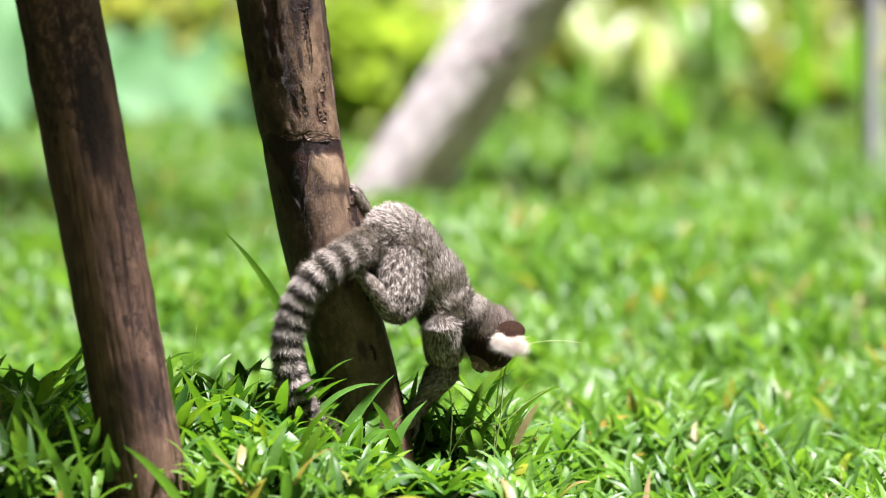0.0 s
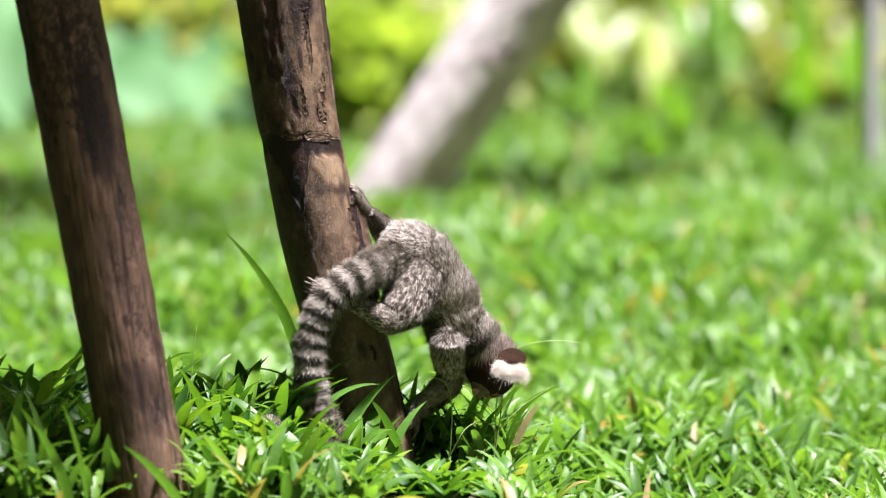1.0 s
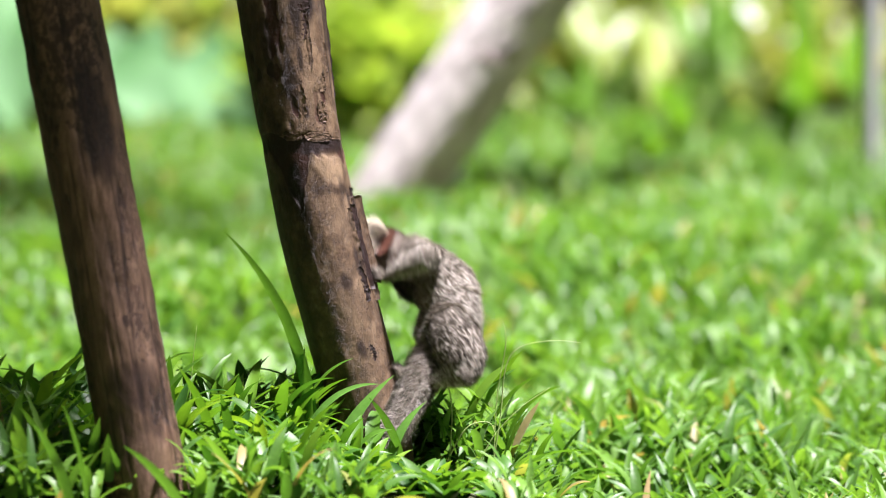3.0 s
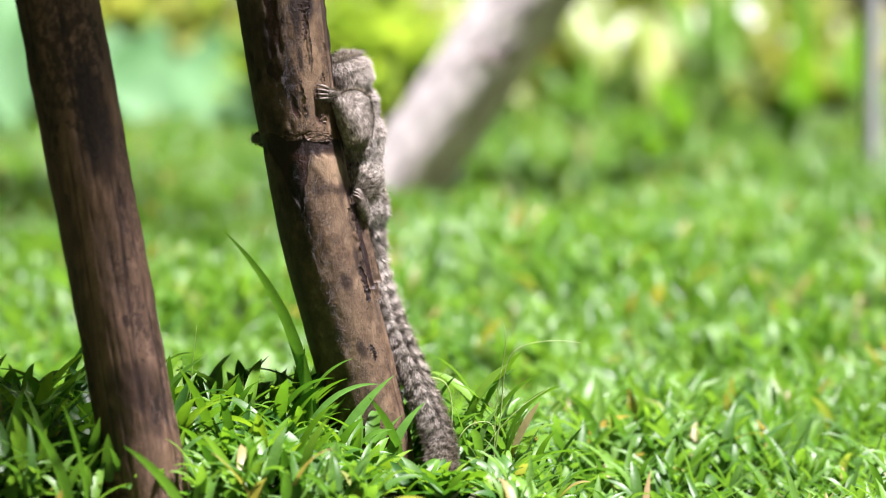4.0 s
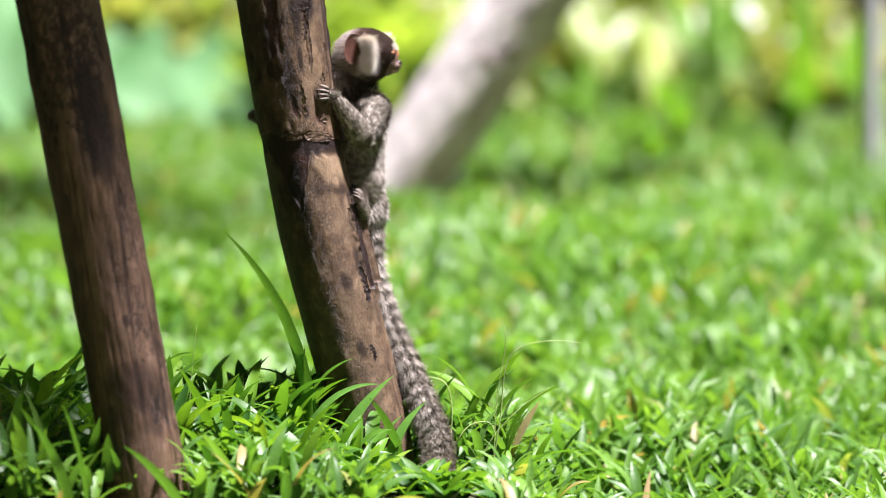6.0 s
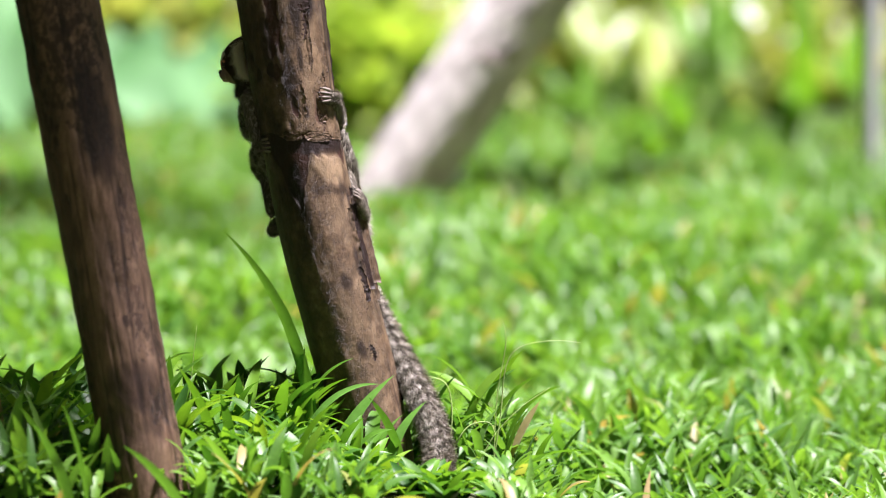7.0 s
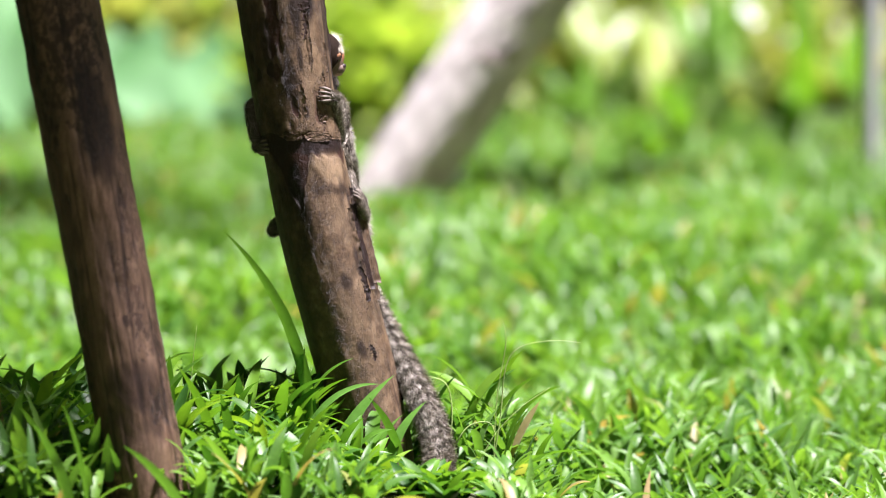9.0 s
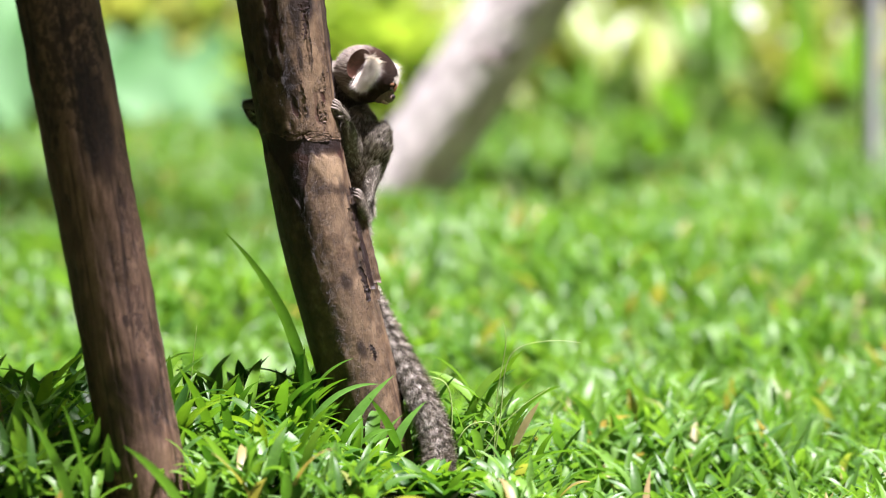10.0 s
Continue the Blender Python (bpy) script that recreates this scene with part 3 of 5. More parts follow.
build_blocker_hedge((-1.55, 0.6, 0), 8.6, 3.0, 9000, 9, "added unseen dark hedge that blocks light from the left")
build_blocker_hedge((0.6, -5.6, 0, 0, 0, 90), 7.0, 3.2, 6000, 10, "added unseen hedge that blocks light from behind the camera")
FAR_AXIS = [(-0.1479, 4.2, -0.06, 0.0913), (-0.1073, 4.2, 0.0, 0.0913), (-0.0375, 4.2, 0.1032, 0.0913), (0.1491, 4.2, 0.3788, 0.0964), (0.483, 4.22, 0.8816, 0.0984), (0.8639, 4.25, 1.5074, 0.1014)]
# two knot marks, then shade painted along the right-hand underside
stem = build_stem(FAR_AXIS, BARK_PALE, 64, 160, 0.002, crust_far, [(0.281, 5.0, 0.014, 0.3, 0.8), (0.361, 4.9, 0.011, 0.2, 0.7), (0.5, 0.15, 0.9, 0.35, 0.9)], 23.0)
tagged(stem, "steeply leaning tree with pale grey bark and a knot", "tree", "garden trees")
bm = bmesh.new()
bmesh.ops.create_uvsphere(bm, u_segments=16, v_segments=10, radius=1.0)
for q in bm.verts:
    q.co = Vector((q.co.x * 0.028, q.co.y * 0.012, q.co.z * 0.014)) * (1 + 0.2 * noise.noise(q.co * 3))
knot = part("knot", bm, WALL_M, stem, "dark sunken knot")
knot.matrix_basis = pose(0.0789, 4.1130, 0.2750, 0, 25, 0)


# ---- planting behind the lawn ----
def leaf_blade(length, width, curl, wave, seed, cols=7, rows=9, notch=0.0, point=1.6):
    """A broad leaf lying along +Y from its stalk, creased along the midrib, with a wavy rim."""
    V = []
    for i in range(rows):
        t = i / (rows - 1)
        w = width * 0.5 * max(0.02, math.sin(math.pi * min(1, (t + 0.06) ** 0.75)) ** 0.8 * (1 - 0.25 * t ** point))
        for j in range(cols):
            u = 2 * j / (cols - 1) - 1
            y = length * t - notch * length * (abs(u) ** 1.5) * (1 - t) * 0.8
            z = 0.16 * width * abs(u) - curl * length * t * t + wave * width * noise.noise((u * 2 + seed, t * 4, seed)) * abs(u)
            V.append((u * w, y, z))
    return np.array(V), grid_faces(rows, cols), {}


def turned(piece, m):
    v, f, a = piece
    M = np.array(m)
    return v @ M[:3, :3].T + M[:3, 3], f, a


def leafy_plant(name, at, mat, stalks, label, category, group=""):
    """stalks: (foot dx, dy, leaf x, y, z, length, width, pitch, yaw, roll). Each stalk and each leaf is a part."""
    root = new(name)
    root.matrix_basis = pose(*at)
    tagged(root, label, category, group)
    for k, (fx, fy, x, y, z, ln, wd, pitch, yaw, roll) in enumerate(stalks):
        pts = [(fx + (x - fx) * t ** 1.6, fy + (y - fy) * t ** 1.6, -0.01 + (z + 0.01) * t) for t in np.linspace(0, 1, 7)]
        v, f, _ = tube(pts, np.linspace(0.009, 0.005, 7) * (0.6 + ln * 2), 7)
        part("stalk", mesh_of("stalk", v, f, STEM), None, root)
        v, f, _ = turned(leaf_blade(ln, wd, 0.18, 0.12, k * 3.7 + x, notch=0.25 if mat == TARO else 0.0), pose(x, y, z, pitch, roll, yaw))
        part("leaf", mesh_of("leaf", v, f, mat), None, root)
    return root


leafy_plant("taro_plant", (-0.66, 7.0, 0), TARO, [
    (0.0, 0.05, 0.02, 0.0, 0.205, 0.30, 0.40, -62, 184, 6), (0.02, 0.0, -0.16, 0.06, 0.17, 0.26, 0.30, -55, 165, -8), (-0.03, 0.03, 0.16, 0.06, 0.21, 0.22, 0.2, -50, 220, 0),
    (-0.05, 0.05, -0.1, 0.12, 0.24, 0.25, 0.22, -50, 170, 5), (0.03, -0.05, 0.17, -0.05, 0.20, 0.30, 0.34, -62, 186, 4)], "taro plant with large pale bluish green leaves", "plant", "taro plants")
leafy_plant("taro_plant", (-1.12, 7.3, 0), TARO, [
    (0.0, 0.05, 0.05, 0.0, 0.30, 0.32, 0.36, -60, 175, 5), (0.02, 0.0, -0.08, 0.03, 0.18, 0.28, 0.30, -55, 200, -12), (0.0, 0.0, 0.1, 0.1, 0.4, 0.25, 0.22, -45, 160, 0)],
    "taro plant with large pale bluish green leaves", "plant", "taro plants")
leafy_plant("broad_leaved_plant", (-0.26, 7.4, 0), LIME, [
    (0.0, 0.0, 0.0, 0.0, 0.25, 0.28, 0.2, -58, 180, 0), (0.0, 0.0, 0.1, 0.05, 0.34, 0.26, 0.17, -40, 215, 10), (0.02, 0.0, -0.12, 0.05, 0.33, 0.24, 0.16, -45, 140, -8),
    (0.0, 0.02, 0.12, 0.0, 0.17, 0.2, 0.14, -60, 200, 0)], "bushy plant with broad lime-green leaves", "plant")
for px, py, s, seed in ((0.46, 8.3, 1.0, 1), (0.16, 8.5, 0.95, 2), (0.70, 8.6, 1.1, 3), (-0.02, 8.4, 0.9, 4)):
    rng = random.Random(seed)
    leafy_plant("yellow_leaved_plant", (px, py, 0), YELLOW, [
        (rng.uniform(-.03, .03), rng.uniform(-.03, .03), rng.uniform(-.14, .14) * s, rng.uniform(-.1, .1), rng.uniform(0.16, 0.42) * s,
         rng.uniform(0.22, 0.32) * s, rng.uniform(0.11, 0.16) * s, rng.uniform(-58, -30), rng.uniform(150, 210), rng.uniform(-20, 20)) for _ in range(6)],
        "low plant with broad sunlit yellow-green leaves", "plant", "yellow-leaved plants")
for px, py, ht, seed in ((0.50, 5.55, 0.21, 1), (0.735, 5.6, 0.2, 2), (0.425, 5.4, 0.13, 3), (0.62, 6.3, 0.36, 4), (0.84, 6.6, 0.42, 5), (0.33, 6.4, 0.22, 6), (0.95, 6.1, 0.3, 7), (0.70, 7.2, 0.45, 8)):
    rng = random.Random(seed)
    st = [(0.0, 0.0, 0.0, -0.01, ht * 0.42, ht * 0.75, 0.055, 78, rng.uniform(-15, 15), rng.uniform(-8, 8))]
    for k in range(4):
        st.append((rng.uniform(-.02, .02), rng.uniform(-.02, .02), rng.uniform(-.06, .06), rng.uniform(-.03, .03), ht * rng.uniform(0.25, 0.7),
                   ht * rng.uniform(0.45, 0.7), rng.uniform(0.03, 0.05), rng.uniform(45, 80), rng.uniform(-180, 180), rng.uniform(-10, 10)))
    leafy_plant("upright_leaf_plant", (px, py, 0), BROAD, st, "young plant with upright lance-shaped green leaves", "plant", "upright-leaved plants")


def build_shrub(at, wide, high, count, seed, mat=SHRUB, size=0.06):
    rng = np.random.default_rng(seed)
    root = new("shrub")
    root.matrix_basis = pose(*at)
    tagged(root, "loose olive-green garden shrub with thin stems", "shrub", "shrubs behind the lawn")
    for k in range(7):
        a, r = rng.uniform(0, 6.28), rng.uniform(0.3, 0.8) * wide * 0.5
        tip = (math.cos(a) * r, math.sin(a) * r, high * rng.uniform(0.6, 0.95))
        v, f, _ = tube([(tip[0] * t ** 1.5, tip[1] * t ** 1.5, -0.02 + tip[2] * t) for t in np.linspace(0, 1, 6)], np.linspace(0.008, 0.003, 6), 6)
        part("stem", mesh_of("stem", v, f, STEM), None, root)
    u = rng.normal(size=(count, 3))
    u /= np.linalg.norm(u, axis=1)[:, None]
    rad = rng.uniform(0.25, 1, count) ** 0.6 * (0.8 + 0.35 * np.array([noise.noise((q[0] * 2.2 + seed, q[1] * 2.2, q[2] * 2.2)) for q in u]))
    P = u * rad[:, None] * np.array([wide * 0.5, wide * 0.4, high * 0.52]) + np.array([0, 0, high * 0.5])
    P[:, 2] = np.maximum(P[:, 2], 0.015)
    v, f = ribbons(P, rng.uniform(0, 6.28, count), rng.uniform(0.7, 1.5, count) * size, rng.uniform(0.35, 0.6, count) * size, rng.uniform(0.2, 1.7, count),
                   rng.uniform(-0.3, 1.0, count), 3, 0.25, rng.uniform(-0.8, 0.8, count), 0.42)
    part("foliage", mesh_of("foliage", v, f, mat), None, root)


for k, (x, y, w, h, c) in enumerate([(-0.95, 7.9, 0.9, 0.46, 1300), (-0.28, 8.0, 0.7, 0.52, 1100), (-1.35, 8.6, 0.9, 0.5, 1500), (-0.75, 8.9, 0.9, 0.55, 1500), (-0.15, 9.2, 0.9, 0.55, 1500), (0.35, 9.5, 0.9, 0.55, 1500), (0.85, 9.4, 0.7, 0.50, 1100),
                                     (1.35, 8.8, 0.7, 0.24, 600), (0.55, 8.7, 0.6, 0.42, 700), (1.9, 9.2, 0.9, 0.25, 600), (-2.1, 8.8, 1.0, 0.7, 1200), (0.95, 7.6, 0.5, 0.2, 320), (-1.0, 10.2, 1.0, 0.75, 900), (-0.4, 10.4, 1.0, 0.75, 900), (0.2, 10.6, 1.0, 0.75, 900)]):
    build_shrub((x, y, 0), w, h, c, 40 + k, size=0.11)


def build_pole():
    root = new("pole")
    root.matrix_basis = pose(0.822, 4.68, 0)
    tagged(root, "slim white-painted metal pole standing in the lawn", "pole")
    v, f, _ = tube([(0, 0, -0.05), (0, 0, 0.02), (0, 0, 0.6), (0, 0, 1.2)], [0.0165] * 4, 20)
    part("shaft", mesh_of("shaft", v, f, POLE_M), None, root)
    v, f, _ = tube([(0, 0, -0.02), (0, 0, 0.0), (0, 0, 0.012), (0, 0, 0.014)], [0.028, 0.028, 0.026, 0.02], 20)
    part("foot_collar", mesh_of("foot_collar", v, f, POLE_M), None, root)


build_shrub((-0.22, 6.7, 0), 0.62, 0.34, 2400, 71, LIME, 0.08)


build_pole()


def build_wall():
    bm = bmesh.new()
    bmesh.ops.create_cube(bm, size=1.0)
    for q in bm.verts:
        q.co = Vector((q.co.x * 6.0, q.co.y * 0.2, q.co.z * 1.3))
    bmesh.ops.bevel(bm, geom=bm.edges[:], offset=0.015, segments=2, affect="EDGES")
    ob = part("garden_wall", bm, WALL_M, None)
    ob.matrix_basis = pose(4.35, 13.0, 0.6)
    tagged(ob, "weathered grey-brown rendered garden wall behind the planting", "wall", kind="structure")


build_wall()


def build_flower(at, size, seed):
    root = new("white_flower")
    root.matrix_basis = pose(*at)
    tagged(root, "small white flower on a thin green stem", "flower", "white flowers")
    v, f, _ = tube([(0.01 * math.sin(t * 3 + seed), 0.0, -at[2] - 0.01 + t * (at[2] + 0.01)) for t in np.linspace(0, 1, 8)], [0.003] * 8, 6)
    part("stem", mesh_of("stem", v, f, STEM), None, root)
    for k in range(5):
        v, f, _ = turned(leaf_blade(size, size * 0.7, 0.2, 0.1, seed + k, 5, 5), pose(0, 0, 0, 60, 0, 0) @ pose(0, 0, 0, 20, 0, k * 72))
        part("petal", mesh_of("petal", v, f, PETAL), None, root)


build_flower((0.692, 6.3, 0.337), 0.024, 1)
build_flower((0.725, 6.5, 0.312), 0.016, 2)


# ---- single tall blades and stalks that stand out of the lawn ----
def tuft(label, blades, mat=GRASS_TALL, segs=14, turn=0.9):
    """A tuft: blades are (foot x, y, z, length, width, heading, lean, droop, twist)."""
    root = new("grass_tuft")
    root.matrix_basis = pose(*blades[0][:3])
    tagged(root, label, "grass", "tall tufts")
    for x, y, z, length, width, azim, lean, droop, twist in blades:
        one = np.array([1.0])
        v, f = ribbons(np.array([(x, y, z)]) - np.array(blades[0][:3]), one * azim, one * length, one * width, one * lean, one * droop, segs, 0.35, one * twist, turn=turn)
        part("blade", mesh_of("blade", v, f, mat), None, root)


tuft("tall arching green grass blades beside the flaky tree", [
    (-0.113, -0.05, 0.0, 0.235, 0.0125, math.pi * 1.03, 0.06, 0.78, 0.3), (-0.118, -0.052, 0.0, 0.15, 0.0125, math.pi * 0.95, 0.02, 0.3, 0.2),
    (-0.10, -0.055, 0.0, 0.105, 0.014, 0.15, 0.4, 0.5, -0.4), (-0.125, -0.06, 0.02, 0.10, 0.007, -0.1, 0.35, 1.35, 0.2)])
tuft("short broad green grass blades at the flaky tree's foot", [
    (-0.035, -0.06, 0.0, 0.075, 0.011, math.pi * 0.9, 0.25, 0.5, 0.5), (-0.05, -0.06, 0.0, 0.075, 0.011, 0.3, 0.3, 0.6, -0.5)])
tuft("soft green grass blades before the smooth tree", [
    (-0.20, -0.42, 0.0, 0.085, 0.011, math.pi * 0.95, 0.55, 0.45, 0.3), (-0.285, -0.40, 0.0, 0.10, 0.012, math.pi * 0.8, 0.12, 0.4, 0.3),
    (-0.30, -0.38, 0.0, 0.09, 0.011, math.pi * 1.1, 0.2, 0.5, -0.3)])
tuft("dry straw-coloured grass blades in the lawn", [
    (0.185, 0.12, -0.075, 0.06, 0.010, 1.2, 0.1, 0.5, 0.3), (0.17, 0.26, -0.07, 0.05, 0.008, 0.2, 0.9, 0.9, 0.3)], STRAW)


for shoot in bank_shoots(47, 46):
    tuft("broad arching green grass shoot on the bank", shoot, GRASS_BANK, 10, 0.0)


def wiry_stalk(pts, radius):
    P = np.array(pts, dtype=float)
    t = np.linspace(0, len(P) - 1, 30)
    k = np.clip(t.astype(int), 0, len(P) - 2)
    fr = (t - k)[:, None]
    p0, p1, p2, p3 = P[np.maximum(k - 1, 0)], P[k], P[k + 1], P[np.minimum(k + 2, len(P) - 1)]
    C = 0.5 * (2 * p1 + (p2 - p0) * fr + (2 * p0 - 5 * p1 + 4 * p2 - p3) * fr ** 2 + (3 * p1 - p0 - 3 * p2 + p3) * fr ** 3)
    v, f, _ = tube(C, np.linspace(radius, radius * 0.45, 30), 6)
    part("stalk", mesh_of("stalk", v, f, STALK), None, seed_grass)


seed_grass = new("seed_grass")
tagged(seed_grass, "thin wiry green grass stalks at the flaky tree's foot", "grass")
wiry_stalk([(0.045, 0.01, 0.0), (0.048, 0.01, 0.06), (0.056, 0.01, 0.11), (0.053, 0.01, 0.13)], 0.0006)
wiry_stalk([(0.044, 0.0, 0.0), (0.051, 0.0, 0.045), (0.056, 0.0, 0.09), (0.07, 0.0, 0.108), (0.10, 0.0, 0.113), (0.122, 0.0, 0.111)], 0.0007)
wiry_stalk([(0.005, -0.01, 0.0), (0.008, -0.01, 0.05), (0.003, -0.01, 0.075), (-0.012, -0.01, 0.082)], 0.0007)
wiry_stalk([(0.03, -0.01, 0.0), (0.046, -0.01, 0.03), (0.07, -0.01, 0.055), (0.095, -0.01, 0.072)], 0.0006)
wiry_stalk([(0.0, -0.02, 0.0), (0.02, -0.02, 0.036), (0.04, -0.02, 0.042), (0.047, -0.02, 0.03)], 0.0008)
wiry_stalk([(-0.225, -0.05, 0.0), (-0.222, -0.05, 0.07), (-0.216, -0.05, 0.13)], 0.0006)

# ---- the marmoset ----
CM = 0.01


def hair(P, D, length, width, tone_root, tone_tip, rng, bend=0.25, face=None):
    """Tapered hairs from points P along directions D, each a narrow bent ribbon."""
    n = len(P)
    D = D / (np.linalg.norm(D, axis=1)[:, None] + 1e-9)
    S = np.cross(D, rng.normal(size=(n, 3)) if face is None else face + rng.normal(size=(n, 3)) * 0.22)
    S /= np.linalg.norm(S, axis=1)[:, None] + 1e-9
    B = rng.normal(size=(n, 3)) * bend
    L, w = length[:, None], width[:, None] * 0.5
    mid = P + D * L * 0.55 + B * L * 0.18
    tip = P + D * L + B * L * 0.5
    V = np.stack([P - S * w, P + S * w, mid + S * w * 0.75, mid - S * w * 0.75, tip], 1).reshape(-1, 3)
    b = np.arange(n)[:, None] * 5
    F = [tuple(q) for q in (b + np.array([[0, 1, 2, 3]])).tolist()] + [tuple(q) for q in (b + np.array([[3, 2, 4]])).tolist()]
    mid_tone = (tone_root + tone_tip) * 0.5
    T = np.stack([tone_root, tone_root, mid_tone, mid_tone, tone_tip], 1).ravel()
    return V, F, {"pigment": T}


def furry(name, profile, mat, parent, length, tone, seed, lay=-1.0, lift=0.42, density=165, label="", skip=None):
    """A rounded body along local Z (rows z, radius along X, radius along Y; centimetres) with a coat of hairs on it."""
    rng = np.random.default_rng(seed)
    A = np.array(profile, dtype=float) * CM
    lo, hi = A[0].copy(), A[-1].copy()
    lo[0] -= 0.45 * lo[1]
    hi[0] += 0.45 * hi[1]
    lo[1:] *= 0.08
    hi[1:] *= 0.08
    A = np.concatenate([[lo], A, [hi]])
    zs = np.linspace(A[0, 0], A[-1, 0], 16)
    rx, ry = np.interp(zs, A[:, 0], A[:, 1]), np.interp(zs, A[:, 0], A[:, 2])
    sides = 18
    a = np.linspace(0, 2 * math.pi, sides, endpoint=False)
    V = np.stack([np.cos(a)[None] * rx[:, None], np.sin(a)[None] * ry[:, None], np.repeat(zs[:, None], sides, 1)], 2).reshape(-1, 3)
    F = grid_faces(16, sides, True) + [tuple(range(sides))[::-1], tuple(15 * sides + k for k in range(sides))]
    span = A[-1, 0] - A[0, 0]
    n = int(1.7 * density * span * 2 * math.pi * (rx.mean() + ry.mean()) * 0.5 / CM ** 2)
    zf = np.linspace(A[0, 0], A[-1, 0], 300)
    rf = np.interp(zf, A[:, 0], A[:, 1])
    cum = np.cumsum(rf * np.sqrt(1 + np.gradient(rf, zf) ** 2) + 1e-6)
    z = np.interp(rng.uniform(cum[0], cum[-1], n), cum, zf)
    th = rng.uniform(0, 2 * math.pi, n)
    X, Y = np.interp(z, zs, rx), np.interp(z, zs, ry)
    slope = np.interp(z, zf, np.gradient(rf, zf))
    P = np.stack([np.cos(th) * X, np.sin(th) * Y, z], 1)
    N = np.stack([np.cos(th), np.sin(th), -np.clip(slope, -3, 3)], 1)
    N /= np.linalg.norm(N, axis=1)[:, None]
    flow = np.array([0, 0, lay])[None] - N * N[:, 2:3] * lay
    D = N * lift + flow * (1 - lift) + rng.normal(size=(n, 3)) * 0.13
    if skip is not None:
        k = ~skip(P)
        P, D, N, z, th = P[k], D[k], N[k], z[k], th[k]
        n = len(P)
    root_t, tip_t = tone(z / CM, th, rng, P)
    hv = hair(P - N * 0.0005, D, rng.uniform(0.6, 1.15, n) * length * CM, rng.uniform(0.00024, 0.00046, n), root_t, tip_t, rng, face=N)
    v, f, at = merged([(V, F, {"pigment": np.full(len(V), float(np.mean(root_t)) * 0.9)}), hv])
    return part(name, mesh_of(name, v, f, mat, at), None, parent, label)


def grizzle(base, spread_=1.15, fleck=0.26, cell=430.0):
    """Agouti coat: pale and dark hairs mixed, with small dark flecks."""
    def tone(z, th, rng, P):
        n = len(z)
        m = np.array([noise.noise((p[0] * cell, p[1] * cell, p[2] * cell * 0.55 + base * 9)) for p in P])
        t = base + spread_ * m + rng.normal(size=n) * 0.18
        t = np.where(rng.uniform(0, 1, n) < fleck, t * 0.3, t)
        return np.clip(t * 0.45, 0, 1), np.clip(t, 0.02, 1)
    return tone


def mantle(grey, dark):
    """Grey along the back, nearly black towards the throat."""
    def tone(z, th, rng, P):
        n = len(z)
        t = np.where(np.cos(th) + 0.25 * rng.normal(size=n) > -0.05, grey, dark) + rng.normal(size=n) * 0.12
        return np.clip(t * 0.5, 0, 1), np.clip(t, 0.02, 1)
    return tone


def bibbed(base):
    """Grizzled above, blackish on the breast."""
    coat = grizzle(base)

    def tone(z, th, rng, P):
        root, tip = coat(z, th, rng, P)
        bib = np.where(np.cos(th) + 0.2 * rng.normal(size=len(z)) < -0.25, 0.15, 1.0)
        return root * bib, tip * bib
    return tone


def ringed(base_dark, base_light, zc, half, clear=1.0):
    """A dark ring between pale ones, clear on one side of the tail and faint on the other."""
    coat = grizzle(0.88, 1.8, 0.22, 300.0)

    def tone(z, th, rng, P):
        w = 0.10 * np.sin(th * 2 + 1.0) + rng.normal(size=len(z)) * 0.09
        inside = np.abs(z - zc + w) < half
        t = np.where(inside, base_dark, base_light) + rng.normal(size=len(z)) * 0.12
        root, tip = coat(z, th, rng, P)
        k = clear * np.clip(0.58 - 0.62 * np.cos(th), 0.12, 1.0)
        return np.clip(t * 0.45, 0, 1) * k + root * (1 - k), np.clip(t, 0.02, 1) * k + tip * (1 - k)
    return tone


marmoset = new("marmoset")
tagged(marmoset, "grey grizzled marmoset with white ear tufts and ringed tail", "monkey")
TORSO = [  # place along the back from hip to neck, profile, fur length, base tone
    ("hip", 0.06, [(-2.4, 0.61, 0.61), (-1.8, 1.83, 1.83), (-0.6, 2.62, 2.56), (0.8, 2.56, 2.56), (2, 2.07, 2.07), (2.6, 0.98, 0.98)], 0.58, 1.0),
    ("belly", 0.30, [(-2.6, 0.98, 0.98), (-1.8, 2.1, 2.1), (0, 2.25, 2.3), (1.8, 2.1, 2.1), (2.6, 0.98, 0.98)], 0.58, 1.0),
    ("chest", 0.55, [(-2.6, 1.14, 0.98), (-1.8, 2.47, 2.13), (0, 2.9, 2.56), (1.8, 2.55, 2.2), (2.6, 1.14, 0.98)], 0.58, 1.0),
    ("shoulder", 0.77, [(-2.4, 1.14, 0.98), (-1.6, 2.4, 2.2), (0, 2.76, 2.56), (1.6, 2.19, 1.95), (2.3, 1.14, 0.98)], 0.62, 0.92),
    ("neck", 0.96, [(-2.0, 1.2, 1.2), (-1, 2.3, 2.2), (0.2, 2.45, 2.3), (1.2, 2.0, 1.9), (1.7, 1.0, 1.0)], 0.6, 0.26),
]
TORSO_PARTS = [furry(nm, pr, FUR, marmoset, ln, mantle(0.80, 0.06) if nm == "neck" else bibbed(tn) if nm == "shoulder" else grizzle(tn), 100 + i, label="grey nape over a blackish throat" if nm == "neck" else "")
               for i, (nm, at, pr, ln, tn) in enumerate(TORSO)]
TAIL_PITCH, TAIL_COUNT = 1.45 * CM, 23
TAIL_PARTS = []
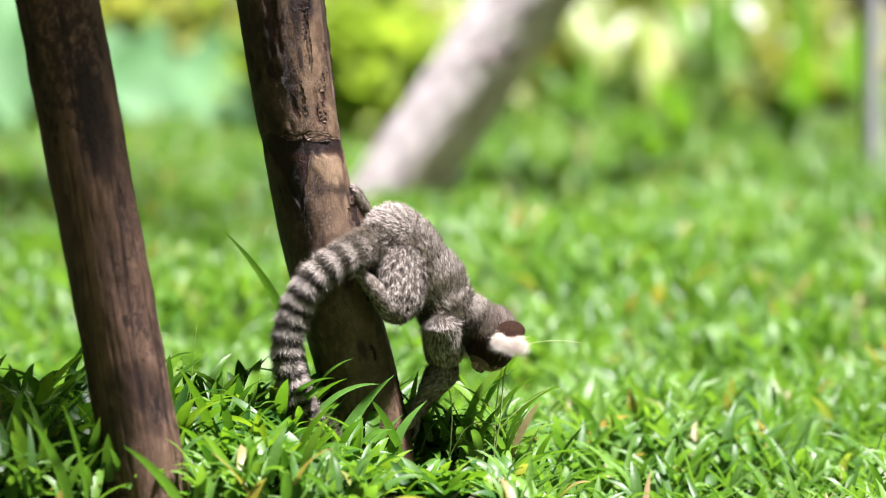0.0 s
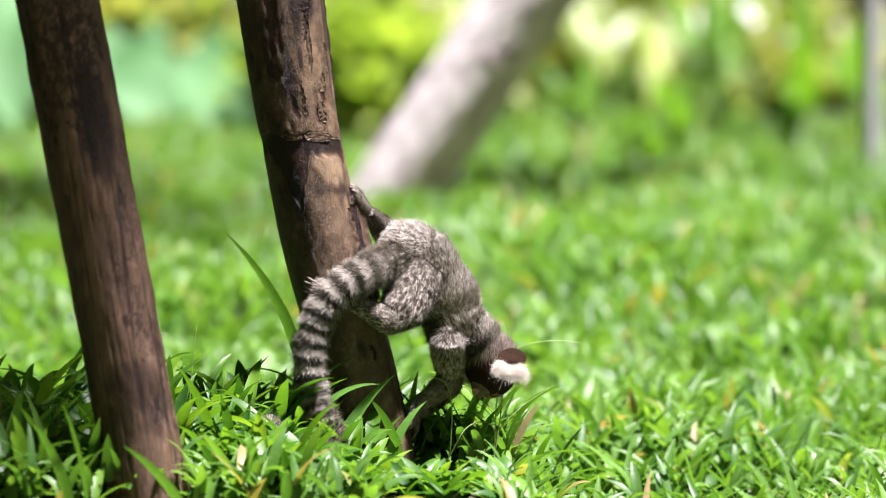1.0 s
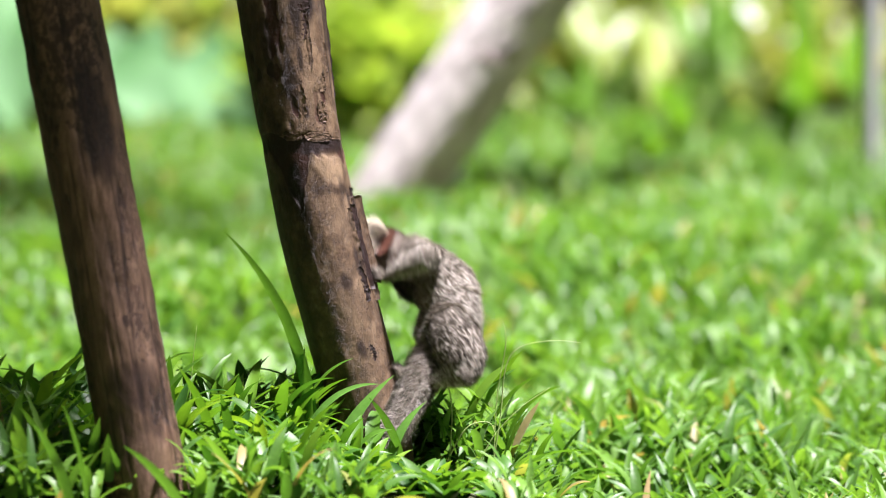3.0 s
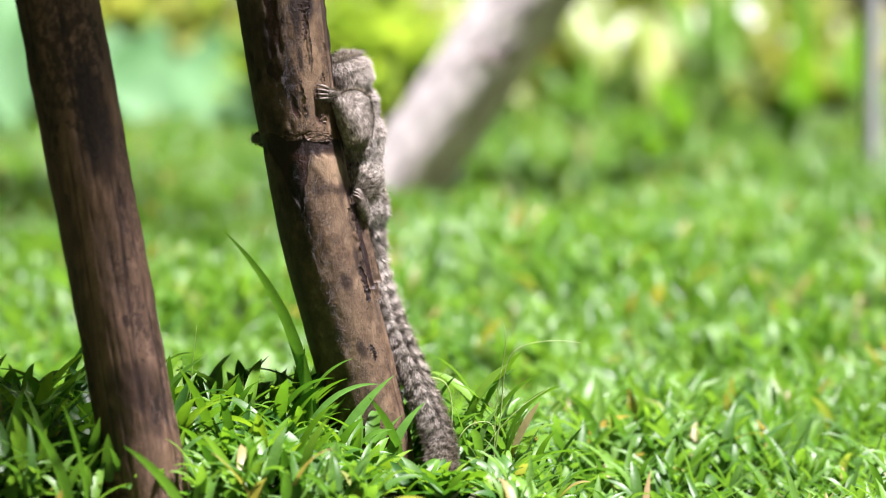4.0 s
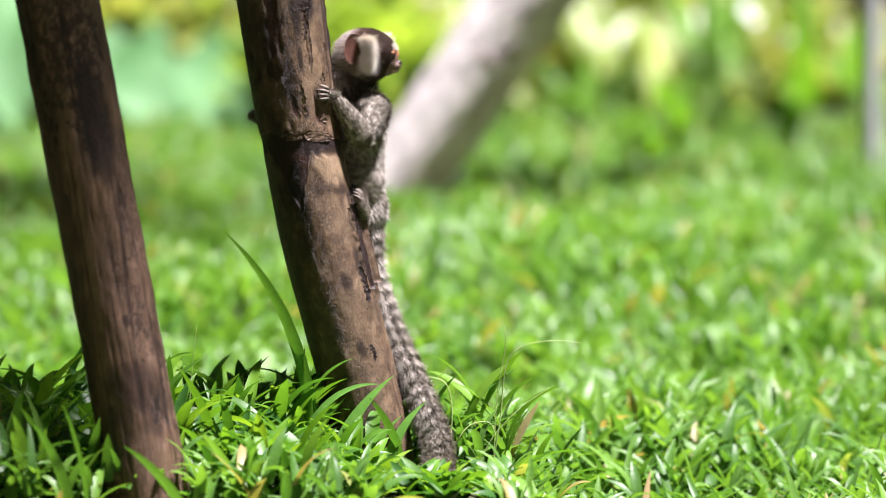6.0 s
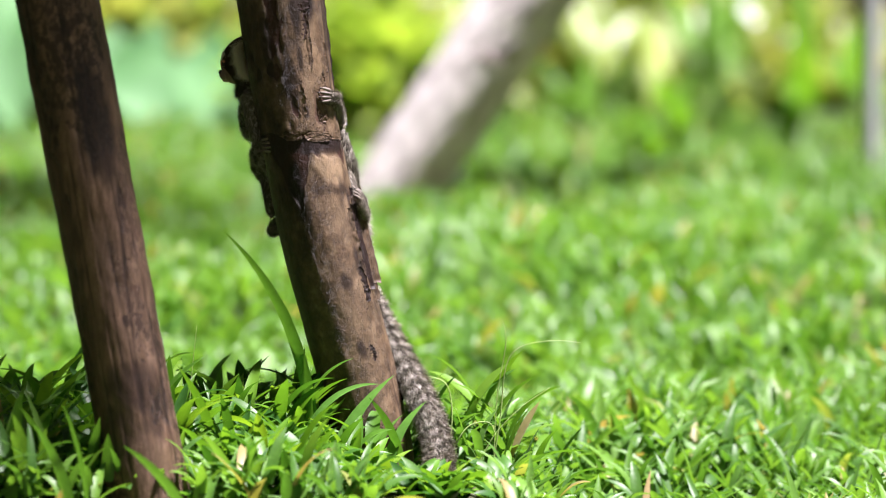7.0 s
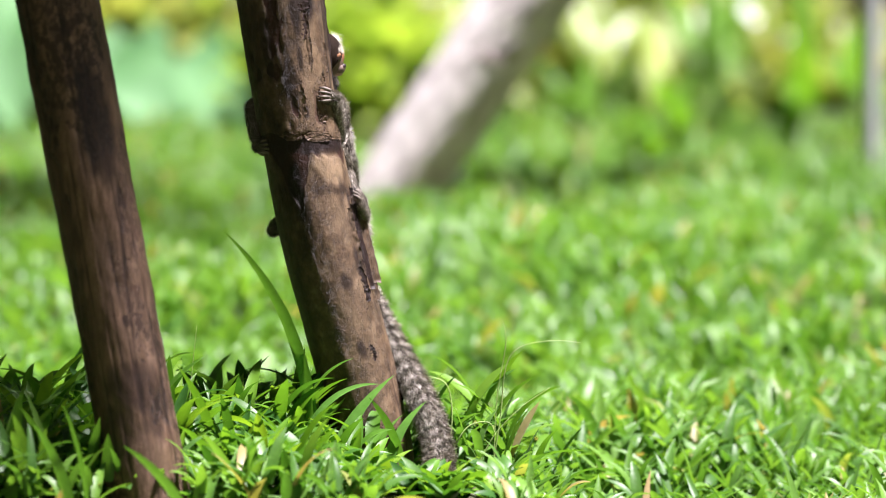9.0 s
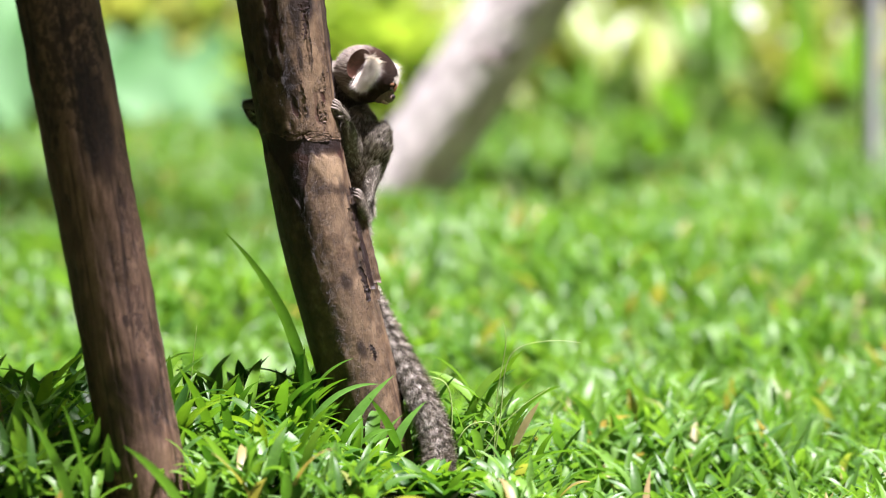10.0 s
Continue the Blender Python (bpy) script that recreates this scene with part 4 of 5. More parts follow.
for i in range(TAIL_COUNT):
    t = i / (TAIL_COUNT - 1)
    r = 1.38 - 0.26 * t + 0.34 * max(0.0, 1 - i / 7)
    TAIL_PARTS.append(furry("tail_ring", [(-1.0, r * 0.85, r * 0.85), (0, r, r), (1.0, r * 0.85, r * 0.85)], FUR, marmoset, 0.88 - 0.12 * t,
                            ringed(0.05, 0.86, 0.15, 0.30 + 0.10 * t, min(1.0, 0.25 + i / 7)) if i > 1 else grizzle(0.62), 200 + i, lay=1.0, lift=0.42, density=135))


def limb_pair(name, profile, length, tone, density, mat=FUR):
    return [furry(name, profile, mat, marmoset, length, tone, 300 + 7 * k + len(name), lay=1.0, lift=0.32, density=density) for k in range(2)]


UPPER_ARM = limb_pair("upper_arm", [(-0.8, 0.7, 0.7), (0.2, 1.75, 1.6), (2.2, 1.75, 1.6), (4.0, 1.3, 1.2), (4.6, 0.5, 0.5)], 0.48, grizzle(0.85), 165)
FOREARM = limb_pair("forearm", [(-0.6, 0.6, 0.6), (0.3, 1.3, 1.2), (2.0, 1.1, 1.0), (4.0, 0.65, 0.6), (4.5, 0.35, 0.35)], 0.36, grizzle(0.85), 165)
THIGH = limb_pair("thigh", [(-1.4, 0.9, 0.7), (0.0, 2.1, 1.7), (2.4, 2.45, 1.8), (4.9, 2.0, 1.5), (6.2, 0.9, 0.8)], 0.48, grizzle(0.66), 165)
SHIN = limb_pair("shin", [(-0.6, 0.7, 0.7), (0.4, 1.4, 1.2), (2.5, 0.95, 0.85), (5.1, 0.55, 0.5), (5.9, 0.35, 0.35)], 0.34, grizzle(0.75), 165)


def ball(radii, at=(0, 0, 0), u=16, v=10, rot=None):
    bm = bmesh.new()
    bmesh.ops.create_uvsphere(bm, u_segments=u, v_segments=v, radius=1.0)
    for q in bm.verts:
        c = Vector((q.co.x * radii[0], q.co.y * radii[1], q.co.z * radii[2]))
        if rot:
            c = rot @ c
        q.co = (c + Vector(at)) * CM
    return bm


def grip(name, digit, palm, reach, side):
    """A paw or foot: local Z runs to the digits, -X faces what it holds. The digits curl round."""
    ob = furry(name, [(-0.4, 0.25, 0.35), (0.1, 0.38, palm * 0.5), (palm, 0.36, palm * 0.55), (palm * 1.3, 0.2, 0.4)], FUR, marmoset, 0.42, grizzle(0.8, 0.3, 0.25), 400 + len(name) + side,
               lay=1.0, lift=0.42, density=170)
    for k in range(5):
        u = (k - 1.5) * 0.26
        long = reach * (0.92, 1.0, 1.05, 0.9, 0.6)[k]
        if k == 4:
            pts = [(0, side * 0.4, palm * 0.3), (-0.12, side * 0.62, palm * 0.6), (-0.3, side * 0.75, palm * 0.6 + long * 0.55)]
        else:
            pts = [(0.05, u * 0.9, palm * 0.95), (0.12, u * 1.25, palm * 1.05 + long * 0.45), (-0.08, u * 1.5, palm * 1.05 + long * 0.85), (-0.32, u * 1.55, palm * 1.05 + long)]
        v, f, _ = tube(np.array(pts) * CM, np.array([0.17, 0.15, 0.13, 0.08])[:len(pts)] * CM, 8)
        part(digit, mesh_of(digit, v, f, PAW_SKIN), None, ob)
        e = np.array(pts[-1])
        v, f, _ = tube(np.array([e, e + (-0.08, 0, 0.1), e + (-0.2, 0, 0.16)]) * CM, np.array([0.07, 0.05, 0.01]) * CM, 6)
        part("claw", mesh_of("claw", v, f, CLAW), None, ob)
    return ob


PAW = [grip("paw", "finger", 0.8, 1.0, s) for s in (1, -1)]
FOOT = [grip("foot", "toe", 1.5, 1.05, s) for s in (1, -1)]


def build_head():
    """Local +Y runs to the nose, +Z to the crown."""
    rng = np.random.default_rng(77)
    n = 20000
    u = rng.normal(size=(n, 3))
    u /= np.linalg.norm(u, axis=1)[:, None]
    R = np.array([1.62, 2.0, 1.70]) * CM
    P = u * R
    y, x, z = P[:, 1] / CM, P[:, 0] / CM, P[:, 2] / CM
    face = (y > 1.0) & (np.abs(x) < 0.8) & (z < 0.5) & (z > -1.5)
    P, u, x, y, z = P[~face], u[~face], x[~face], y[~face], z[~face]
    D = u * 0.24 + np.array([0, -0.8, -0.12])[None] + rng.normal(size=P.shape) * 0.12
    t = 0.22 + 0.22 * (z > 0.9) * (y < 0.4) + rng.normal(size=len(P)) * 0.12
    nape = y < -0.05 - 0.25 * z + 0.2 * rng.normal(size=len(P))
    t = np.where(nape, 0.85 + rng.normal(size=len(P)) * 0.2, t)
    hv = hair(P, D, rng.uniform(0.2, 0.42, len(P)) * CM, rng.uniform(0.00014, 0.00028, len(P)), np.clip(t * np.where(nape, 0.75, 0.5), 0, 1), np.clip(t, 0, 1), rng, face=u)
    bm = ball((1.6, 1.98, 1.68), u=28, v=18)
    V = np.array([q.co for q in bm.verts])
    F = [tuple(q.index for q in fc.verts) for fc in bm.faces]
    bm.free()
    v, f, at = merged([(V, F, {"pigment": np.where(V[:, 1] < -0.3 * CM, 0.55, 0.12)}), hv])
    head = part("head", mesh_of("head", v, f, FUR_BROWN, at), None, marmoset, "dark brown furred head with a bare face")
    part("face", ball((0.86, 0.80, 0.96), (0, 1.24, -0.36), 24, 14), SKIN, head, "bare pinkish brown face")
    part("muzzle", ball((0.50, 0.56, 0.42), (0, 1.66, -0.66), 20, 12), SKIN_PALE, head, "pale pinkish muzzle")
    part("chin", ball((0.40, 0.46, 0.2), (0, 1.62, -0.98), 16, 10), LIP_SKIN, head, "pale lips and chin")
    part("nose", ball((0.26, 0.16, 0.17), (0, 2.09, -0.49), 14, 8), NOSE, head, "dark nose")
    for s in (-1, 1):
        part("eye", ball((0.21, 0.15, 0.17), (s * 0.46, 1.83, -0.06), 16, 10), EYE_M, head, "dark glossy eye")
        part("brow", ball((0.32, 0.22, 0.15), (s * 0.42, 1.70, 0.22), 14, 8, Matrix.Rotation(radians(s * 14), 3, "Y")), BROW_SKIN, head, "tan brow")
        # ear: a thin shallow cup
        bm = ball((0.26, 0.70, 1.0), (0, 0, 0), 20, 12)
        for q in bm.verts:
            if q.co.x * s > 0:
                q.co.x *= -0.35
        for q in bm.verts:
            q.co = Matrix.Rotation(radians(s * 30), 3, "Z") @ q.co + Vector((s * 1.85, -0.42, 0.40)) * CM
        part("ear", bm, EAR_SKIN, head, "bare reddish brown ear")
        # the fan springs from the front of the ear and stands out sideways
        m = 4600
        a = rng.uniform(-1.2, 1.5, m)
        Pt = np.stack([np.full(m, s * 1.6) + rng.normal(size=m) * 0.06, -0.02 + 0.30 * np.cos(a) + 0.15 * rng.normal(size=m), 0.40 + 0.62 * np.sin(a) + 0.06 * rng.normal(size=m)], 1) * CM
        Dt = np.stack([s * (0.52 + 0.08 * rng.normal(size=m)), 0.30 + 0.13 * rng.normal(size=m), -0.30 + 0.34 * np.sin(a) + 0.08 * rng.normal(size=m)], 1)
        tt = np.clip(0.88 + 0.12 * rng.normal(size=m), 0.2, 1)
        v, f, at = hair(Pt, Dt, rng.uniform(0.9, 1.6, m) * CM, rng.uniform(0.00015, 0.0003, m), tt, tt, rng, 0.12)
        part("ear_tuft", mesh_of("ear_tuft", v, f, FUR_WHITE, at), None, head, "fan of long white ear hair")
    part("nose_bridge", ball((0.17, 0.14, 0.36), (0, 1.93, 0.02), 14, 8), BROW_SKIN, head, "tan bridge of the nose")
    m = 200
    bx, bz = 0.24 * rng.normal(size=m), 0.52 + 0.12 * rng.normal(size=m)
    by = 2.0 * np.sqrt(np.clip(1 - (bx / 1.72) ** 2 - (bz / 1.72) ** 2, 0.05, 1)) + 0.03
    Pt = np.stack([bx, by, bz], 1) * CM
    Dt = np.stack([0.2 * rng.normal(size=m), -0.55 + 0.1 * rng.normal(size=m), np.full(m, 0.8)], 1)
    tt = np.clip(0.5 + 0.25 * rng.normal(size=m), 0.2, 1)
    v, f, at = hair(Pt, Dt, rng.uniform(0.10, 0.22, m) * CM, rng.uniform(0.0002, 0.0004, m), tt, tt, rng, 0.2)
    part("forehead_blaze", mesh_of("forehead_blaze", v, f, FUR_WHITE, at), None, head, "white forehead patch")
    return head


HEAD = build_head()
for ob in (HEAD, *HEAD.children):
    ob.data.transform(Matrix.Scale(1.4, 4))


# ---- how the animal holds itself: places in metres, directions as vectors ----
TAIL_ARCH = [(-0.0501, -0.005, 0.2023), (-0.0803, -0.045, 0.1919), (-0.1107, -0.058, 0.1739), (-0.1281, -0.058, 0.1452), (-0.1365, -0.058, 0.1144), (-0.1331, -0.058, 0.0836), (-0.1194, -0.055, 0.052), (-0.1007, -0.07, 0.0312), (-0.1123, -0.1, 0.0216), (-0.1357, -0.13, 0.0298), (-0.1542, -0.14, 0.0523)]
TAIL_LOWER = [(-0.0345, -0.01, 0.1866), (-0.0664, -0.048, 0.1772), (-0.0959, -0.058, 0.1591), (-0.1118, -0.058, 0.1293), (-0.1168, -0.058, 0.0946), (-0.1099, -0.058, 0.0588), (-0.0965, -0.08, 0.0323), (-0.1095, -0.11, 0.0227), (-0.1357, -0.13, 0.0303), (-0.1523, -0.14, 0.0523)]
TAIL_HANG = [(-0.031, -0.01, 0.1796), (-0.059, -0.048, 0.1722), (-0.0885, -0.058, 0.1491), (-0.0999, -0.058, 0.1194), (-0.1034, -0.058, 0.0797), (-0.0971, -0.058, 0.0399), (-0.0914, -0.09, 0.0205), (-0.1092, -0.12, 0.0209), (-0.1342, -0.13, 0.0303), (-0.1484, -0.14, 0.0523)]
TAIL_PULL = [(-0.032, -0.01, 0.1706), (-0.0639, -0.048, 0.1543), (-0.091, -0.058, 0.1243), (-0.1019, -0.058, 0.0896), (-0.102, -0.058, 0.0548), (-0.0961, -0.058, 0.02), (-0.1061, -0.055, 0.0072), (-0.1309, -0.055, 0.0167), (-0.148, -0.06, 0.0351)]
TAIL_LEAP = [(-0.0394, -0.02, 0.1262), (-0.0664, -0.05, 0.1063), (-0.0886, -0.058, 0.0821), (-0.101, -0.058, 0.0523), (-0.106, -0.058, 0.0225), (-0.1136, -0.055, 0.0072), (-0.1334, -0.055, 0.0157), (-0.1505, -0.06, 0.0326)]
TAIL_SWING = [(-0.002, -0, 0.0944), (-0.0269, -0.03, 0.067), (-0.0467, -0.05, 0.039), (-0.0664, -0.055, 0.0196), (-0.0912, -0.055, 0.0097), (-0.121, -0.055, 0.0196), (-0.1456, -0.06, 0.0301)]
TAIL_TRAIL = [(-0.0399, 0.02, 0.1027), (-0.0323, 0.02, 0.0673), (-0.0348, 0.015, 0.0323), (-0.0473, 0, 0.0086), (-0.0669, -0.03, 0.0019), (-0.0914, -0.05, 0.0116)]
TAIL_RISE = [(-0.0586, 0.03, 0.1728), (-0.0475, 0.03, 0.1323), (-0.0323, 0.025, 0.0871), (-0.0146, 0.02, 0.047), (-0.0045, 0.01, 0.0126), (-0.0221, 0, -0.004), (-0.047, -0.02, -0.0018)]
TAIL_DOWN = [(-0.0703, 0.035, 0.2105), (-0.065, 0.038, 0.174), (-0.048, 0.03, 0.129), (-0.029, 0.01, 0.089), (-0.011, -0.01, 0.05), (0.0, -0.045, 0.016), (-0.007, -0.09, -0.004), (-0.03, -0.12, -0.008)]
TAIL_DOWN_LOW = [(-0.0698, 0.035, 0.208), (-0.0665, 0.038, 0.17), (-0.050, 0.03, 0.125), (-0.031, 0.01, 0.085), (-0.0135, -0.01, 0.047), (-0.003, -0.045, 0.014), (-0.010, -0.09, -0.006), (-0.034, -0.12, -0.010)]
TAIL_STRAIGHT = [(-0.0832, 0.048, 0.2097), (-0.082, 0.05, 0.168), (-0.062, 0.038, 0.133), (-0.043, 0.018, 0.1), (-0.0235, -0.005, 0.07), (-0.0085, -0.03, 0.038), (-0.003, -0.06, 0.010), (-0.009, -0.095, -0.008)]
POSES = {}
POSES['crouch'] = dict(
    tail=TAIL_ARCH, spine=[(-0.0531, 0, 0.209), (-0.0301, 0, 0.2025), (-0.012, 0, 0.1739), (0.003, 0, 0.1417), (0.0241, 0, 0.1216)],
    back=((-0.1, 0, 1), (0.9, 0, 0.3)), head=((0.0430, 0, 0.1140), (-0.1, -0.25, -1), (0.9, 0.42, -0.2)),
    arm_right=((-0.0266, -0.012, 0.0462), (0.5, 0.25, 0.5), (-0.2, 0, -1)),
    arm_left=((-0.0257, 0.012, 0.0351), (0.6, 0.5, 0.3), (-0.2, 0, -1)),
    leg_right=((-0.0915, -0.044, 0.1872), (0.4, -0.35, -1.0), (-1, 0, 0.3)),
    leg_left=((-0.0741, 0, 0.2402), (0.5, 0.7, -0.6), (-0.5, -0.3, 0.8)),
)
POSES['stoop'] = dict(
    tail=TAIL_LOWER, spine=[(-0.0381, 0, 0.1925), (-0.0145, 0, 0.189), (0.001, 0, 0.1588), (0.011, 0, 0.1266), (0.0281, 0, 0.106)],
    back=((0.1, 0, 1), (0.9, 0, 0.3)), head=((0.0440, 0, 0.0900), (-0.12, -0.25, -1), (0.9, 0.42, -0.2)),
    arm_right=((-0.0266, -0.012, 0.0462), (0.5, 0.25, 0.5), (-0.2, 0, -1)),
    arm_left=((-0.0257, 0.012, 0.0351), (0.6, 0.5, 0.3), (-0.2, 0, -1)),
    leg_right=((-0.1077, -0.042, 0.1619), (0.3, -0.45, -0.85), (-1, 0, 0.3)),
    leg_left=((-0.0741, 0, 0.2402), (0.5, 0.7, -0.6), (-0.5, -0.3, 0.8)),
)
POSES['stoop_low'] = dict(
    tail=TAIL_HANG, spine=[(-0.0341, 0, 0.1839), (-0.013, 0, 0.1789), (-0.0005, 0, 0.1487), (0.0085, 0, 0.1155), (0.0241, 0, 0.0934)],
    back=((0.1, 0, 1), (0.9, 0, 0.3)), head=((0.0370, 0, 0.0830), (-0.12, -0.25, -1), (0.9, 0.42, -0.2)),
    arm_right=((-0.0266, -0.012, 0.0462), (0.5, 0.25, 0.5), (-0.2, 0, -1)),
    arm_left=((-0.0257, 0.012, 0.0351), (0.6, 0.5, 0.3), (-0.2, 0, -1)),
    leg_right=((-0.1077, -0.042, 0.1619), (0.3, -0.45, -0.85), (-1, 0, 0.3)),
    leg_left=((-0.0741, 0, 0.2402), (0.5, 0.7, -0.6), (-0.5, -0.3, 0.8)),
)
POSES['glance'] = dict(
    tail=TAIL_HANG, spine=[(-0.0331, 0, 0.1829), (-0.011, 0, 0.1779), (0.004, 0, 0.1462), (0.011, 0, 0.1135), (0.0221, 0, 0.0924)],
    back=((0.1, 0, 1), (0.9, 0, 0.3)), head=((0.0400, 0, 0.1000), (0.8, -0.3, -0.55), (0.5, 0.0, 0.85)),
    arm_right=((-0.0266, -0.012, 0.0462), (0.5, 0.25, 0.5), (-0.2, 0, -1)),
    arm_left=((-0.0257, 0.012, 0.0351), (0.6, 0.5, 0.3), (-0.2, 0, -1)),
    leg_right=((-0.1077, -0.042, 0.1619), (0.3, -0.45, -0.85), (-1, 0, 0.3)),
    leg_left=((-0.0741, 0, 0.2402), (0.5, 0.7, -0.6), (-0.5, -0.3, 0.8)),
)
POSES['gather'] = dict(
    tail=TAIL_PULL, spine=[(-0.0246, 0, 0.1759), (0.0055, 0, 0.1699), (0.0271, 0, 0.1347), (0.0306, 0, 0.1044), (0.0306, 0, 0.0868)],
    back=((0.1, 0, 1), (0.9, 0, 0.3)), head=((0.0422, 0.005, 0.0828), (0.65, 0.3, -0.75), (0.75, 0, 0.65)),
    arm_right=((-0.0266, -0.012, 0.0462), (0.5, 0.25, 0.5), (-0.2, 0, -1)),
    arm_left=((-0.0257, 0.012, 0.0351), (0.6, 0.5, 0.3), (-0.2, 0, -1)),
    leg_right=((-0.1077, -0.042, 0.1619), (0.3, -0.45, -0.85), (-1, 0, 0.3)),
    leg_left=((-0.0741, 0, 0.2402), (0.5, 0.7, -0.6), (-0.5, -0.3, 0.8)),
)
POSES['curl'] = dict(
    tail=TAIL_LEAP, spine=[(-0.0231, 0, 0.1347), (0.003, 0.01, 0.149), (0.0242, 0.02, 0.128), (0.0182, 0.03, 0.0993), (0.0005, 0.035, 0.0836)],
    back=((-0.3, 0, 1), (1, 0, -0.4)), head=((-0.0172, 0.04, 0.073), (-0.9, 0.2, -0.2), (0.2, 0, -1)),
    arm_right=((-0.0266, -0.012, 0.0462), (0.5, 0.25, 0.5), (-0.2, 0, -1)),
    arm_left=((-0.0257, 0.012, 0.0351), (0.6, 0.5, 0.3), (-0.2, 0, -1)),
    leg_right=((-0.047, -0.02, 0.1062), (0.3, -0.6, -0.8), (-0.8, 0, -0.3)),
    leg_left=((-0.0425, 0.03, 0.1171), (0.6, 0.5, -0.6), (-0.8, 0, -0.3)),
)
POSES['turn'] = dict(
    tail=TAIL_SWING, spine=[(0.0081, 0.01, 0.0985), (0.0207, 0.02, 0.1255), (0.0081, 0.035, 0.1497), (-0.0173, 0.05, 0.1587), (-0.0351, 0.055, 0.1609)],
    back=((1, 0.2, -0.3), (0.3, 0.6, 0.8)), head=((-0.0504, 0.06, 0.1682), (-0.9, 0.3, 0.3), (0.3, 0.3, 0.9)),
    arm_right=((-0.0628, 0.04, 0.162), (0.5, 0.5, 0.3), (-0.6, 0, 0.6)),
    arm_left=((-0.0547, 0, 0.1548), (0.5, -0.6, 0.3), (-0.6, 0, 0.6)),
    leg_right=((-0.0283, 0.02, 0.0622), (0.7, 0.5, -0.3), (-0.5, 0, 0.6)),
    leg_left=((-0.0311, -0.01, 0.0701), (0.7, -0.5, -0.3), (-0.5, 0, 0.6)),
)
POSES['climb'] = dict(
    tail=TAIL_TRAIL, spine=[(-0.0283, 0.03, 0.1221), (-0.0233, 0.035, 0.1623), (-0.0314, 0.04, 0.1975), (-0.045, 0.04, 0.2279), (-0.0577, 0.04, 0.2457)],
    back=((1, 0.4, 0), (0.9, 0.5, 0.2)), head=((-0.0689, 0.045, 0.2632), (-0.5, 0.6, 0.6), (0.5, 0.3, 0.7)),
    arm_right=((-0.0878, 0.03, 0.2537), (-0.2, 0.8, -0.3), (-1, -0.2, 0.3)),
    arm_left=((-0.0718, -0.015, 0.2509), (0.5, -0.6, 0.3), (-1, -0.3, 0.3)),
    leg_right=((-0.0653, 0.035, 0.137), (0.2, 0.8, -0.3), (-1, 0, 0.3)),
    leg_left=((-0.0495, -0.012, 0.1356), (0.7, -0.5, 0.6), (-0.4, -0.4, 0.8)),
)
POSES['climb_high'] = dict(
    tail=TAIL_RISE, spine=[(-0.0602, 0.035, 0.1877), (-0.0587, 0.04, 0.2279), (-0.0652, 0.04, 0.2659), (-0.0753, 0.04, 0.2988), (-0.0839, 0.04, 0.319)],
    back=((0.8, 0.6, 0), (0.8, 0.6, 0.2)), head=((-0.0921, 0.045, 0.334), (-0.5, 0.7, 0.5), (0.5, 0.3, 0.7)),
    arm_right=((-0.1616, 0.01, 0.2849), (-0.8, 0.6, -0.3), (0.9, -0.6, 0.2)),
    arm_left=((-0.0942, -0.015, 0.3083), (0.6, -0.5, -0.3), (-1, -0.3, 0.3)),
    leg_right=((-0.1468, 0.012, 0.1892), (-0.8, 0.6, 0.3), (0.6, -0.6, 0.6)),
    leg_left=((-0.0695, -0.012, 0.2058), (0.7, -0.3, 0.6), (-0.4, -0.4, 0.8)),
)
POSES['cling'] = dict(
    tail=TAIL_DOWN, spine=[(-0.0748, 0.035, 0.2206), (-0.0769, 0.042, 0.2572), (-0.0799, 0.042, 0.2937), (-0.0869, 0.042, 0.3291), (-0.094, 0.042, 0.3518)],
    back=((0.75, 0.65, 0), (0.7, 0.6, 0.2)), head=((-0.130, 0.052, 0.3560), (-0.75, 0.7, 0.1), (0.2, 0.2, 1)),
    arm_right=((-0.1596, 0.012, 0.2918), (-0.6, 0.8, -0.5), (0.9, -0.6, 0)),
    arm_left=((-0.1004, -0.024, 0.333), (0.35, -0.45, -1.0), (-0.65, -0.75, 0.15)),
    leg_right=((-0.1324, 0.034, 0.2105), (0.6, 0.9, 0.4), (0.5, -0.8, 0.3)),
    leg_left=((-0.0715, -0.006, 0.2345), (-0.1, 0.75, 0.6), (-0.25, -0.4, 0.85)),
)
POSES['cling_low'] = dict(
    tail=TAIL_DOWN_LOW, spine=[(-0.0738, 0.035, 0.2191), (-0.0759, 0.042, 0.2557), (-0.0789, 0.042, 0.2911), (-0.0859, 0.042, 0.324), (-0.093, 0.042, 0.3442)],
    back=((0.75, 0.65, 0), (0.7, 0.6, 0.2)), head=((-0.133, 0.053, 0.3440), (-0.8, 0.6, 0.1), (0.2, 0.2, 1)),
    arm_right=((-0.1596, 0.012, 0.2918), (-0.6, 0.8, -0.5), (0.9, -0.6, 0)),
    arm_left=((-0.1004, -0.024, 0.333), (0.35, -0.45, -1.0), (-0.65, -0.75, 0.15)),
    leg_right=((-0.1324, 0.034, 0.2105), (0.6, 0.9, 0.4), (0.5, -0.8, 0.3)),
    leg_left=((-0.0715, -0.006, 0.2345), (-0.1, 0.75, 0.6), (-0.25, -0.4, 0.85)),
)
